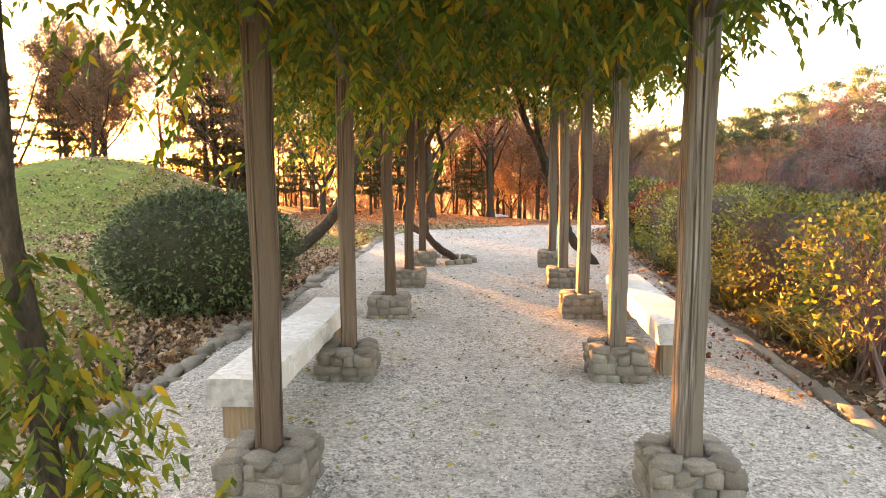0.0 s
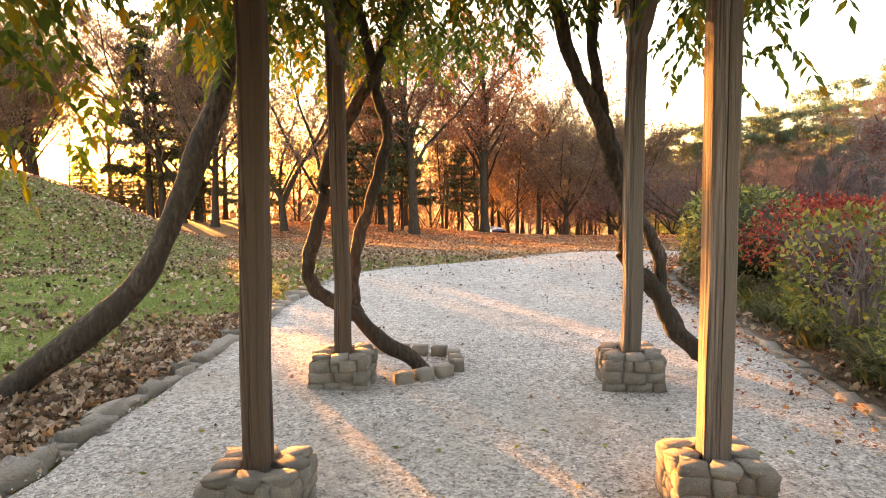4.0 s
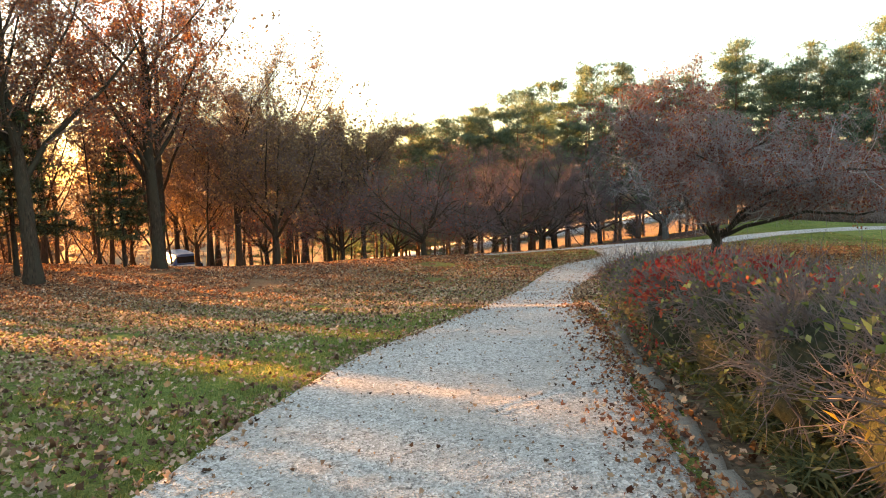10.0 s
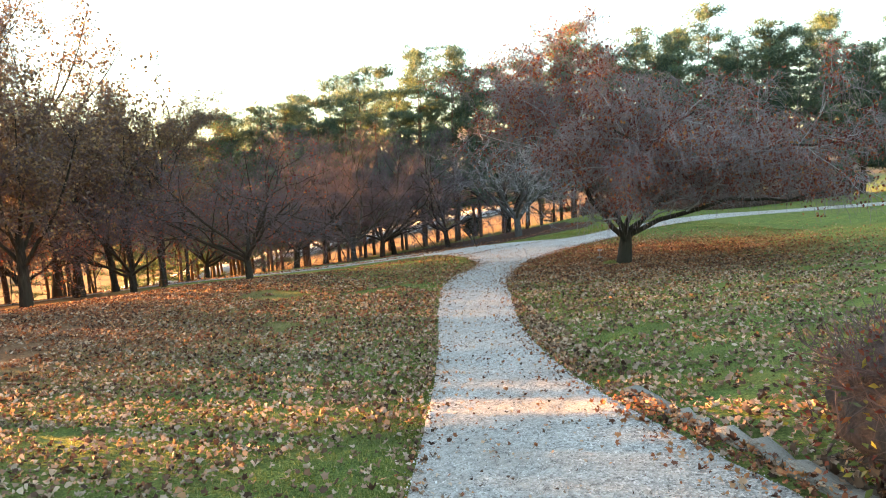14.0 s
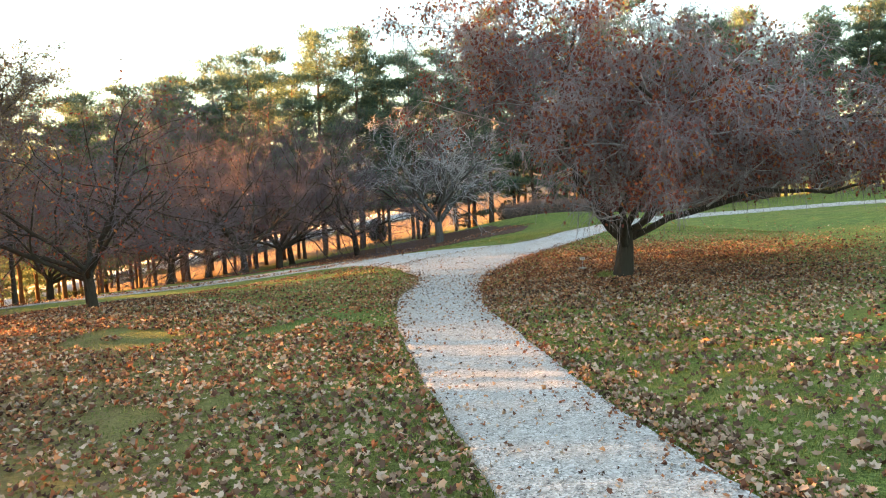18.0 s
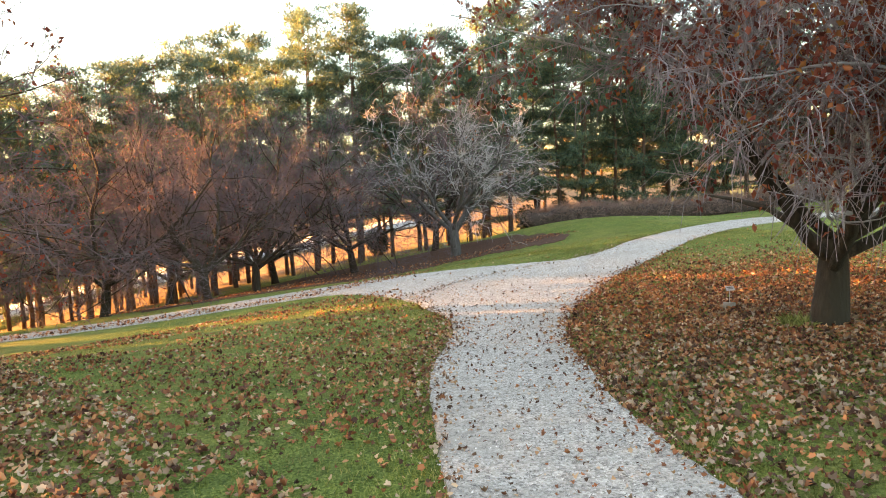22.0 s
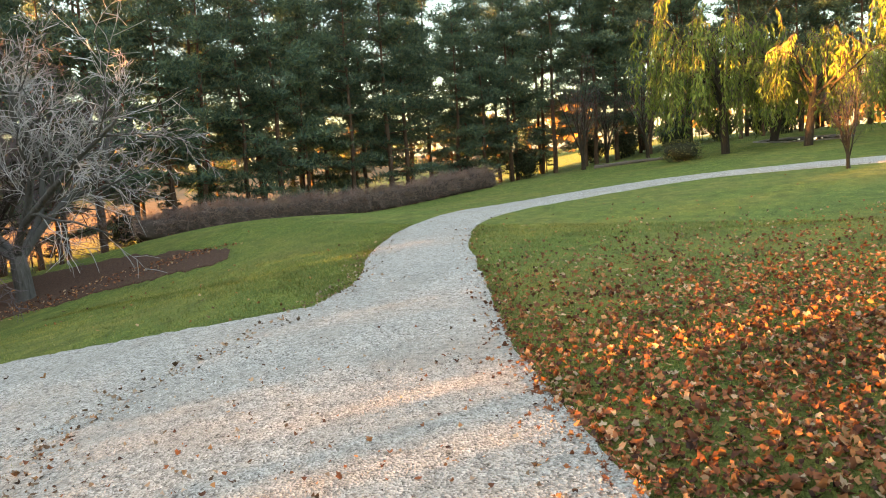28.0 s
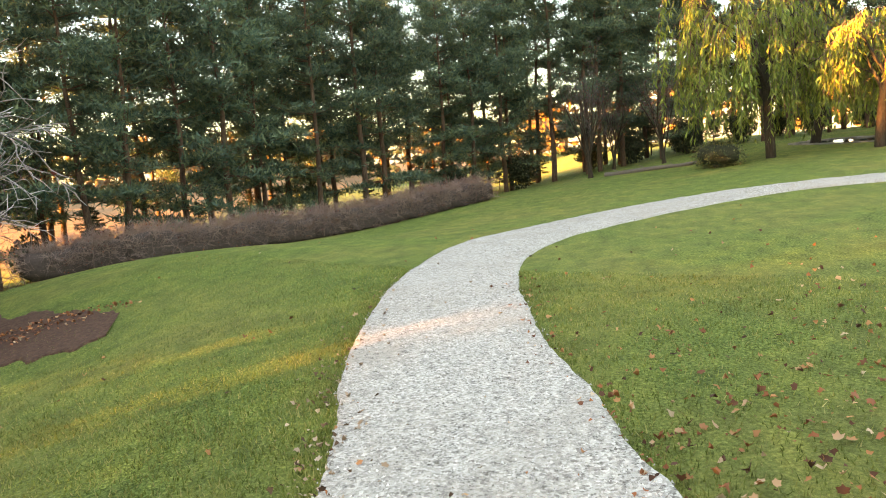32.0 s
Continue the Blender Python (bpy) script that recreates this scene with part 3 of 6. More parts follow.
def timber(name, w, d, length, mat, parent, m, seed, lean=0.006, label=""):
    """A sawn timber along its own z, with worn arrises, a check in one face and a slight wander."""
    g = np.random.default_rng(seed)
    c = 0.12
    k, k2, d1 = g.uniform(-0.6, 0.6), g.uniform(-0.5, 0.5), g.uniform(0.03, 0.2)
    prof = [(-1 + c, -1), (k - 0.04, -1), (k, -1 + d1), (k + 0.04, -1), (1 - c, -1), (1, -1 + c), (1, 1 - c), (1 - c, 1), (k2 + 0.04, 1), (k2, 1 - d1), (k2 - 0.04, 1), (-1 + c, 1), (-1, 1 - c), (-1, -1 + c)]
    n, k = 9, len(prof)
    v, f = [], []
    off = np.cumsum(g.normal(0, lean, (n, 2)), axis=0)
    for i in range(n):
        for px, py in prof:
            v.append((px * w / 2 + off[i, 0] + g.normal(0, 0.0012), py * d / 2 + off[i, 1] + g.normal(0, 0.0012), length * i / (n - 1)))
    for i in range(n - 1):
        for j in range(k):
            f.append((i * k + j, i * k + (j + 1) % k, (i + 1) * k + (j + 1) % k, (i + 1) * k + j))
    me = bpy.data.meshes.new(name)
    me.from_pydata(v, [], f + [tuple(range(k))[::-1], tuple((n - 1) * k + j for j in range(k))])
    me.materials.append(mat)
    return child(name, me, parent, m, label)


def stone_base(x, y, seed):
    """A squat pier of mortared field stones under a post."""
    bm = bmesh.new()
    bmesh.ops.create_cube(bm, size=1, matrix=pose(x, y, 0.12) @ Matrix.Diagonal((0.385, 0.385, 0.26, 1)))
    bmesh.ops.bevel(bm, geom=bm.edges[:], offset=0.02, segments=1, affect="EDGES")
    pier = part("pier", bm, MORTAR, pergola, "squat pier of mortared field stones")
    for side in range(4):
        a = side * math.pi / 2
        for row, z in enumerate((0.042, 0.122, 0.202)):
            cuts = [-0.205, rng.uniform(-0.12, -0.06), rng.uniform(-0.03, 0.03), rng.uniform(0.07, 0.13), 0.205] if (row + side) % 2 else [-0.205, rng.uniform(-0.10, -0.02), rng.uniform(0.04, 0.11), 0.205]
            for c0, c1 in zip(cuts, cuts[1:]):
                u, r = (c0 + c1) / 2, 0.176 + rng.normal(0, 0.006)
                lay(pier, STONES, x + math.cos(a) * r - math.sin(a) * u, y + math.sin(a) * r + math.cos(a) * u, z + rng.normal(0, 0.006), 0.075, (c1 - c0) * rng.uniform(0.84, 0.98), 0.08 * rng.uniform(0.85, 1.05), math.degrees(a), 5)
    for ox, oy in ((-0.13, -0.13), (0.0, -0.15), (0.13, -0.12), (0.14, 0.02), (0.12, 0.14), (-0.02, 0.14), (-0.13, 0.12), (-0.14, 0.0)):
        lay(pier, STONES, x + ox, y + oy, 0.25, 0.125, 0.12, 0.05, rng.uniform(-30, 30), 4)


for j, wide in ((0, 0.110), (1, 0.122)):
    for i, (x, y) in enumerate(POST_AT[j]):
        stone_base(x, y, i * 2 + j)
        timber("post", wide, wide, 2.62, (POST_WOOD, POST_GREY)[j], pergola, pose(x, y, 0.10, rng.normal(0, 0.25), rng.normal(0, 0.25), rng.normal(0, 2)), 100 + i * 2 + j)
for j, x in enumerate((XL, XR)):
    timber("beam", 0.10, 0.17, 8.2, BEAM_WOOD, pergola, pose(x + 0.0, -1.2, 2.78, -90, 0, 0), 200 + j, 0.004)
    timber("beam", 0.10, 0.17, 5.0, BEAM_WOOD, pergola, pose(x - 0.004, 6.0, 2.785, -90, 0, 0), 205 + j, 0.004)
    for i, y in enumerate(POSTS_Y[1:]):
        for s in (-1, 1):
            timber("brace", 0.06, 0.06, 0.62, BEAM_WOOD, pergola, pose(x, y + s * 0.03, 2.28, -45 * s, 0, 0), 230 + i)
for i in range(26):
    y = -1.0 + i * 0.48
    timber("rafter", 0.05, 0.12, 3.0, BEAM_WOOD, pergola, pose(-0.12, y, 2.925, 0, 90, 0), 260 + i, 0.004)
for i, x in enumerate((0.0, 0.75, 1.15, 1.6, 2.05, 2.78)):
    timber("batten", 0.045, 0.03, 12.2, BEAM_WOOD, pergola, pose(x, -1.1, 3.002, -90, 0, 0), 300 + i, 0.004)


# ---- benches ----
def bench(x0, x1, y0, y1, seed, label):
    g = np.random.default_rng(seed)
    ob = thing("bench", label, "bench", pose((x0 + x1) / 2, (y0 + y1) / 2, 0), "benches under the pergola")
    w, l = x1 - x0, y1 - y0
    n, v, f = 15, [], []
    for i in range(n):
        yy = -l / 2 + l * i / (n - 1)
        for px, pz in ((-0.5, 0.285), (-0.5, 0.425), (-0.46, 0.445), (0, 0.45), (0.46, 0.445), (0.5, 0.425), (0.5, 0.29)):
            v.append((px * w + g.normal(0, 0.006), yy + g.normal(0, 0.004), pz + g.normal(0, 0.002)))
    for i in range(n - 1):
        for j in range(7):
            f.append((i * 7 + j, (i + 1) * 7 + j, (i + 1) * 7 + (j + 1) % 7, i * 7 + (j + 1) % 7))
    top = bpy.data.meshes.new("seat")
    top.from_pydata(v, [], f + [tuple(range(7)), tuple((n - 1) * 7 + j for j in range(7))[::-1]])
    top.materials.append(BENCH_STONE)
    top.materials.append(BENCH_EDGE)
    for p in top.polygons[-2:]:
        p.material_index = 1
    child("seat", top, ob, None, "thick pale stone slab with rough-hewn ends")
    for s in (-1, 1):
        bm = bmesh.new()
        bmesh.ops.create_cube(bm, size=1, matrix=pose(0.0, s * (l / 2 - 0.22), 0.13) @ Matrix.Diagonal((w * 0.74, 0.2, 0.33, 1)))
        bmesh.ops.bevel(bm, geom=bm.edges[:], offset=0.02, segments=2, affect="EDGES")
        for q in bm.verts:
            q.co += Vector(g.normal(0, 0.004, 3))
        part("leg", bm, LEG_WOOD, ob, "stout block leg of reddish brown timber")
    return ob


bench(-0.17, 0.18, 2.92, 5.40, 1, "long pale stone slab bench on two block legs")
bench(2.70, 3.05, 4.42, 6.85, 2, "long pale stone slab bench catching the low sun")

# ---- wisteria ----
vine = thing("wisteria", "old wisteria with thick twisted stems and yellowing leaves over the pergola", "climber")


def stem(pts, r0, r1, seed, name="stem"):
    g = np.random.default_rng(seed)
    p = smooth_line(pts, 7)
    for _ in range(3):
        p[1:-1] = (p[:-2] + 2 * p[1:-1] + p[2:]) / 4
    k = np.arange(len(p))
    p = p + 0.006 * np.stack((np.sin(k * 0.9 + seed), np.cos(k * 0.7 + seed), 0 * k), -1)
    r = np.linspace(r0, r1, len(p)) * (1 + 0.07 * np.sin(k * 0.45 + seed * 2))
    geo = Geo()
    geo.tube(p, r * (1 + 0.05 * g.normal(size=len(p))), 12)
    return child(name, geo.mesh(name, VINE_BARK), vine)


stem([(1.0, 10.75, -0.12), (0.80, 10.68, 0.13), (0.57, 10.6, 0.29), (0.41, 10.6, 0.47), (0.29, 10.6, 0.56), (0.16, 10.6, 0.62), (0.06, 10.6, 0.72), (0.03, 10.6, 0.86), (0.08, 10.6, 1.05), (0.16, 10.6, 1.33), (0.19, 10.6, 1.57), (0.28, 10.6, 1.78), (0.40, 10.6, 2.0), (0.51, 10.6, 2.18), (0.75, 10.55, 2.6), (1.0, 10.3, 2.95), (1.3, 9.6, 3.02)], 0.062, 0.042, 1)
stem([(0.40, 10.66, 0.48), (0.36, 10.64, 0.66), (0.38, 10.64, 0.84), (0.41, 10.64, 1.05), (0.49, 10.64, 1.27), (0.58, 10.64, 1.55), (0.65, 10.64, 1.80), (0.64, 10.64, 1.96), (0.58, 10.64, 2.10), (0.57, 10.62, 2.3), (0.5, 10.4, 2.65), (0.4, 10.2, 2.95)], 0.048, 0.036, 2)
stem([(3.2, 10.72, -0.1), (3.02, 10.68, 0.15), (2.83, 10.68, 0.30), (2.73, 10.68, 0.47), (2.65, 10.68, 0.64), (2.53, 10.68, 0.77), (2.42, 10.68, 0.90), (2.40, 10.68, 1.02), (2.43, 10.68, 1.2), (2.38, 10.66, 1.38), (2.30, 10.62, 1.53), (2.26, 10.58, 1.69), (2.17, 10.52, 1.94), (2.07, 10.48, 2.12), (1.96, 10.44, 2.34), (1.85, 10.38, 2.7), (1.7, 10.2, 2.98)], 0.075, 0.045, 3)
stem([(2.66, 10.70, 0.58), (2.68, 10.72, 0.80), (2.64, 10.72, 0.98), (2.53, 10.72, 1.18), (2.42, 10.72, 1.38), (2.36, 10.68, 1.6), (2.29, 10.64, 1.75), (2.23, 10.58, 1.93), (2.18, 10.52, 2.1), (2.12, 10.44, 2.35), (2.12, 10.4, 2.7), (2.2, 9.9, 3.0)], 0.05, 0.038, 4)
stem([(-2.05, 9.9, -0.1), (-1.95, 9.95, 0.06), (-1.74, 10.05, 0.24), (-1.18, 10.32, 0.72), (-0.88, 10.45, 1.33), (-0.66, 10.52, 1.9), (-0.46, 10.58, 2.43), (-0.36, 10.5, 2.8), (0.1, 10.1, 3.0)], 0.105, 0.07, 6)
stem([(0.34, 0.86, -0.1), (0.38, 0.80, 0.5), (0.34, 0.76, 1.1), (0.31, 0.74, 1.7), (0.33, 0.78, 2.3), (0.5, 1.2, 2.95), (0.9, 2.2, 3.03)], 0.028, 0.03, 7)
stem([(0.50, 1.0, -0.1), (0.46, 0.92, 0.4), (0.42, 0.84, 0.8), (0.36, 0.78, 1.1)], 0.022, 0.018, 8)
for i, x0 in enumerate((-0.25, 0.5, 1.2)):
    stem([(x0 + 0.1, 9.6, 3.05), (x0 + 0.05, 10.3, 3.04), (x0, 10.9, 2.98), (x0 - 0.05, 11.4, 2.86), (x0, 11.8, 2.70)], 0.02, 0.006, 60 + i, "runner")
for i in range(16):
    x0, y0 = rng.uniform(0, 2.8), rng.uniform(-1, 9)
    pts = [(x0 + rng.normal(0, 0.25) * k, y0 + k * 0.55, 3.04 + rng.normal(0, 0.05)) for k in range(5)]
    stem(pts, 0.025, 0.012, 30 + i, "runner")


def wisteria_leaves(c, g, size=0.26, leaflets=11):
    """Pinnate leaves that hang from c: a bent stalk with paired leaflets."""
    n = len(c)
    out = unit(g.normal(size=(n, 3)) * (1, 1, 0.25)) * 0.75 - UP * g.uniform(0.1, 0.9, (n, 1))
    out = unit(out)
    L = size * g.uniform(0.7, 1.25, (n, 1))
    cs, ds, ls = [], [], []
    side = unit(np.cross(out, UP + g.normal(0, 0.1, (n, 3))))
    for k in range(leaflets):
        t = 0.15 + 0.85 * (k // 2) / (leaflets // 2)
        p = c + out * L * t - UP * L * 0.35 * t * t
        s = (1 if k % 2 else -1) if k < leaflets - 1 else 0
        cs.append(p)
        ds.append(unit(side * s + out * 0.55 - UP * 0.55 + g.normal(0, 0.15, (n, 3))))
        ls.append(L[:, 0] * 0.36 * (1 - 0.25 * abs(t - 0.55)))
    return leaf_geo(np.concatenate(cs), np.concatenate(ds), np.concatenate(ls), np.concatenate(ls) * 0.40, g, 0.12, 0.15)


def foliage_part(name, c, g, size=0.26):
    v, f = wisteria_leaves(c, g, size)
    stuff_part(name, fast(name, v, f, WISTERIA), vine)


g = np.random.default_rng(11)
for k in range(4):
    n = 1150
    y = g.uniform(-1.4 + k * 2.95, 1.6 + k * 2.95, n)
    x = g.uniform(-0.3, 3.05, n)
    z = 3.0 + np.where(y > 5.5, g.uniform(0.02, 0.4, n), g.uniform(-0.22, 0.35, n)) + 0.06 * np.sin(3 * x + y)
    foliage_part("foliage", np.stack((x, y, z), -1), g)
    # curtains along the west eaves, uneven
    n = 330
    y = g.uniform(-1.4 + k * 2.95, 1.5 + k * 2.95, n)
    x = -0.33 + g.normal(0, 0.16, n)
    drop = np.abs(g.normal(0, 0.36, n)) * (0.6 + 0.4 * np.sin(y * 1.9 + x)) * np.where(y < 5.5, 0.5, 1.0)
    foliage_part("foliage", np.stack((x, y, 2.95 - drop), -1), g)
n = 240
y = g.uniform(4.6, 10.3, n)
drop = np.abs(g.normal(0, 0.20, n)) * (0.6 + 0.4 * np.sin(y * 2.3))
foliage_part("foliage", np.stack((2.95 + g.normal(0, 0.17, n), y, 2.98 - drop), -1), g)
# ragged sprays that hang lower, clump by clump
for x0, y0, sx, sy, top, deep, n in ((1.3, 10.35, 0.8, 0.15, 2.9, 0.16, 150), (0.2, 10.4, 0.4, 0.2, 2.85, 0.2, 70), (-0.6, 8.2, 0.2, 0.4, 2.75, 0.55, 150), (-0.5, 6.3, 0.2, 0.45, 2.75, 0.42, 150), (-0.45, 4.4, 0.3, 0.4, 2.85, 0.24, 90), (1.1, 4.6, 0.6, 0.5, 2.8, 0.26, 260), (0.55, 7.4, 0.3, 0.6, 2.8, 0.26, 110), (2.3, 7.0, 0.3, 0.6, 2.8, 0.24, 110), (2.1, 3.4, 0.4, 0.6, 2.85, 0.28, 220), (3.05, 5.6, 0.15, 0.6, 2.85, 0.2, 90), (3.0, 7.6, 0.15, 0.5, 2.82, 0.22, 80), (0.5, 2.6, 0.5, 0.5, 2.85, 0.36, 240), (2.75, 9.6, 0.22, 0.4, 2.8, 0.3, 70), (1.9, 2.2, 0.6, 0.4, 2.8, 0.28, 240), (-0.5, 2.2, 0.3, 0.5, 2.9, 0.22, 90), (0.45, 11.5, 0.3, 0.3, 2.75, 0.14, 60), (1.15, 11.6, 0.3, 0.25, 2.78, 0.12, 60), (-0.3, 11.2, 0.25, 0.3, 2.7, 0.18, 50)):
    c = np.stack((g.normal(x0, sx, n), g.normal(y0, sy, n), top - np.abs(g.normal(0, deep, n))), -1)
    foliage_part("spray", c, g, 0.22)
# young shoots low on the first stem
for x0, y0, z0, s, n in ((0.42, 0.80, 0.85, 0.12, 70), (0.48, 0.80, 0.60, 0.13, 70), (0.36, 0.76, 1.12, 0.08, 30), (0.33, 0.78, 1.42, 0.05, 12), (0.34, 0.80, 1.30, 0.04, 6)):
    foliage_part("shoot", g.normal((x0, y0, z0), (s, s, s), (n, 3)), g, 0.16)

# the little ring of kerb stones round the stem's foot
ring = thing("planter_ring", "square ring of small grey edging stones round a wisteria foot", "edging")
for x0, y0, x1, y1 in ((0.42, 11.2, 1.06, 11.13), (1.10, 11.08, 1.16, 10.62), (1.12, 10.58, 0.70, 10.3)):
    k = max(2, int(math.hypot(x1 - x0, y1 - y0) / 0.13))
    for i in range(k):
        t = (i + 0.5) / k
        lay(ring, SLABS, x0 + (x1 - x0) * t, y0 + (y1 - y0) * t, 0.06, 0.125, 0.10, 0.11, math.degrees(math.atan2(y1 - y0, x1 - x0)), 3)


# ---- trees ----
def grow(g, p, d, length, r, level, spec, tubes, tips):
    """One limb, and its side limbs after it, level by level."""
    n = spec["segs"][level]
    pts, step = [p], length / n
    for i in range(n):
        d = d + g.normal(0, spec["wander"][level], 3) + UP * spec["lift"][level] * (i + 1) / n
        d = d / np.linalg.norm(d)
        p = p + d * step
        pts.append(p)
    pts = np.array(pts)
    radii = r * np.linspace(1, spec["taper"][level], n + 1)
    tubes[level].append((pts, radii))
    if level + 1 == len(spec["segs"]):
        tips.append(pts)
        return
    kids = spec["kids"][level]
    turn = g.uniform(0, 6.28)
    for j in range(kids):
        f = spec["start"][level] + (1 - spec["start"][level]) * (j + g.random() * 0.9) / kids
        i = min(int(f * n), n - 1)
        q = pts[i] + (pts[i + 1] - pts[i]) * (f * n - i)
        t = unit(pts[i + 1] - pts[i])
        a = unit(np.cross(t, (0.3, 0.5, 0.8) if abs(t[2]) > 0.9 else UP))
        b = np.cross(t, a)
        turn += 2.4 + g.normal(0, 0.35)
        ang = radians(spec["angle"][level]) * g.uniform(0.75, 1.25)
        side = a * math.cos(turn) + b * math.sin(turn) * spec.get("flat", 1.0)
        dd = unit(t * math.cos(ang) + side * math.sin(ang))
        short = 1 - spec["cone"][level] * f
        grow(g, q, dd, length * spec["ratio"][level] * short * g.uniform(0.75, 1.2), max(r * (1 - (1 - spec["taper"][level]) * f) * spec["thin"][level], spec["least"]), level + 1, spec, tubes, tips)


def branch_meshes(spec, seed, length, r, lean=(0, 0, 1), wood=2, bark=BARK, twig=TWIG, root=0.0):
    """Meshes of a tree's trunk with its limbs, and of its finer twigs; and the twigs' points."""
    g = np.random.default_rng(seed)
    tubes, tips = [[] for _ in spec["segs"]], []
    grow(g, np.array((0, 0, -0.15)), np.array(lean, float), length, r, 0, spec, tubes, tips)
    thick, fine = Geo(), Geo()
    for lv, lot in enumerate(tubes):
        for pts, rad in lot:
            if lv == 0:
                k = max(len(rad) // 6, 1)
                rad = rad.copy()
                rad[:k] *= np.linspace(1.45, 1.05, k)
                thick.tube(pts, rad, 10)
            elif lv < wood:
                thick.tube(pts, rad, 6)
            else:
                fine.tube(pts, rad, 3)
    return thick.mesh("trunk", bark), fine.mesh("twigs", twig), tips, g


def along(tips, g, n, spread=0.05):
    """n points strewn along the twigs."""
    k = g.integers(0, len(tips), n)
    out = np.empty((n, 3))
    for i, t in enumerate(k):
        p = tips[t]
        f = g.random() * (len(p) - 1)
        j = min(int(f), len(p) - 2)
        out[i] = p[j] + (p[j + 1] - p[j]) * (f - j)
    return out + g.normal(0, spread, (n, 3))


def tree_from(name, label, category, meshes, m, group=""):
    ob = thing(name, label, category, m, group)
    for part_name, me in meshes:
        if part_name == "trunk":
            child(part_name, me, ob)
        else:
            stuff_part(part_name, me, ob)
    return ob


def put(proto_meshes, name, label, category, x, y, turn=0, scale=1.0, group="", sink=0.05, lean=0.0, tall=1.0):
    m = pose(x, y, ground(x, y) - sink, lean, 0, turn) @ Matrix.Diagonal((scale, scale, scale * tall, 1))
    return tree_from(name, label, category, proto_meshes, m, group)


# the spreading crabapple beside the path, and its kin
CRAB = dict(segs=[4, 9, 7, 6, 4], wander=[0.05, 0.16, 0.20, 0.22, 0.25], lift=[0.05, 0.02, -0.05, -0.12, -0.10], taper=[0.75, 0.35, 0.35, 0.4, 0.5], kids=[6, 8, 8, 9], start=[0.78, 0.22, 0.15, 0.1], angle=[48, 46, 46, 48], cone=[0.0, 0.3, 0.35, 0.3], ratio=[3.3, 0.62, 0.56, 0.5], thin=[0.55, 0.52, 0.5, 0.55], least=0.004)


def crab(seed, length, r, leaves, leaf_mat=CRAB_RED, twig=TWIG, spec=CRAB, size=0.07, bark=BARK):
    trunk, twigs, tips, g = branch_meshes(spec, seed, length, r, (0.04, 0, 1), 3, bark, twig)
    c = along(tips, g, leaves, 0.03)
    v, f = leaf_geo(c, g.normal(size=(leaves, 3)) * (1, 1, 0.6) - UP * 0.8, size * g.uniform(0.7, 1.3, leaves), size * 0.6, g, 0.2)
    return [("trunk", trunk), ("crown", twigs), ("foliage", fast("foliage", v, f, leaf_mat))]


HERO = dict(CRAB, segs=[4, 11, 8, 5, 3], wander=[0.05, 0.19, 0.18, 0.2, 0.24], kids=[8, 14, 8, 4], start=[0.7, 0.14, 0.12, 0.1], least=0.003, angle=[49, 48, 46, 48], lift=[0.05, 0.03, 0.02, -0.05, -0.07], cone=[0.0, 0.25, 0.35, 0.3], ratio=[4.5, 0.46, 0.54, 0.5], thin=[0.5, 0.42, 0.5, 0.55])


def over_walk(p):
    """Limbs on this side were cut back to keep the path clear."""
    out, east = -0.866 * p[0] + 0.5 * p[1], 0.5 * p[0] + 0.866 * p[1]
    return out > 2.7 - 0.8 * max(0.0, east) or out > 1.3 and p[2] < 1.7


def old_crab(seed, length, r, leaves, extra):
    """The old crabapple: limbs as of the others, with a haze of fine twigs along every branchlet."""
    g = np.random.default_rng(seed)
    tubes, tips = [[] for _ in HERO["segs"]], []
    grow(g, np.array((0, 0, -0.15)), np.array((0.04, 0, 1.0)), length, r, 0, HERO, tubes, tips)
    thick, light, fine = Geo(), Geo(), Geo()
    ends, bearers = [], None
    for lv, lot in enumerate(tubes):
        kept = []
        for p, rad in lot:
            if lv == 1:
                reach = next((i for i, q in enumerate(p) if over_walk(q)), len(p))
                p, rad = p[:reach], rad[:reach] * np.linspace(1, 0.12 if reach < len(p) else 1, reach) ** 0.7
            if lv > 1 and (p[-1][2] < 0.95 or any(over_walk(q) for q in p) or np.abs(bearers - p[0]).sum(1).min() > 0.1):
                continue
            kept += [p[:-1] + (p[1:] - p[:-1]) * f for f in (0, 0.2, 0.4, 0.6, 0.8, 1.0)]
            if lv < 2:
                thick.tube(p, rad * (np.linspace(1.28, 1, len(rad)) if lv == 0 else 1), (12, 8)[lv])
            elif lv == 2:
                light.tube(p, rad, 5)
            else:
                (light if lv == 3 else fine).tube(p, rad * 1.1, 3)
                ends.append(p)
        bearers = np.concatenate(kept)
    for q in along(ends, g, extra, 0.01):
        d = unit(g.normal(size=3) + unit(q * (1, 1, 0.2)) * 0.5 - UP * 0.35)
        L = g.uniform(0.14, 0.40)
        fine.tube((q, q + d * L * 0.5 + g.normal(0, 0.015, 3), q + unit(d - UP * 0.5) * L), (0.0035, 0.0028, 0.0018), 3)
    c = np.repeat(along(ends, g, leaves // 9, 0.02), 9, 0) + g.normal(0, 0.07, (leaves // 9 * 9, 3))
    leaves = len(c)
    v, f = leaf_geo(c, g.normal(size=(leaves, 3)) * (1, 1, 0.5) - UP, 0.058 * g.uniform(0.6, 1.2, leaves), 0.034, g, 0.25)
    return [("trunk", thick.mesh("trunk", BARK)), ("branchwork", light.mesh("branchwork", TWIG_PALE)), ("crown", fine.mesh("crown", TWIG_CRAB)), ("foliage", fast("foliage", v, f, CRAB_RED))]


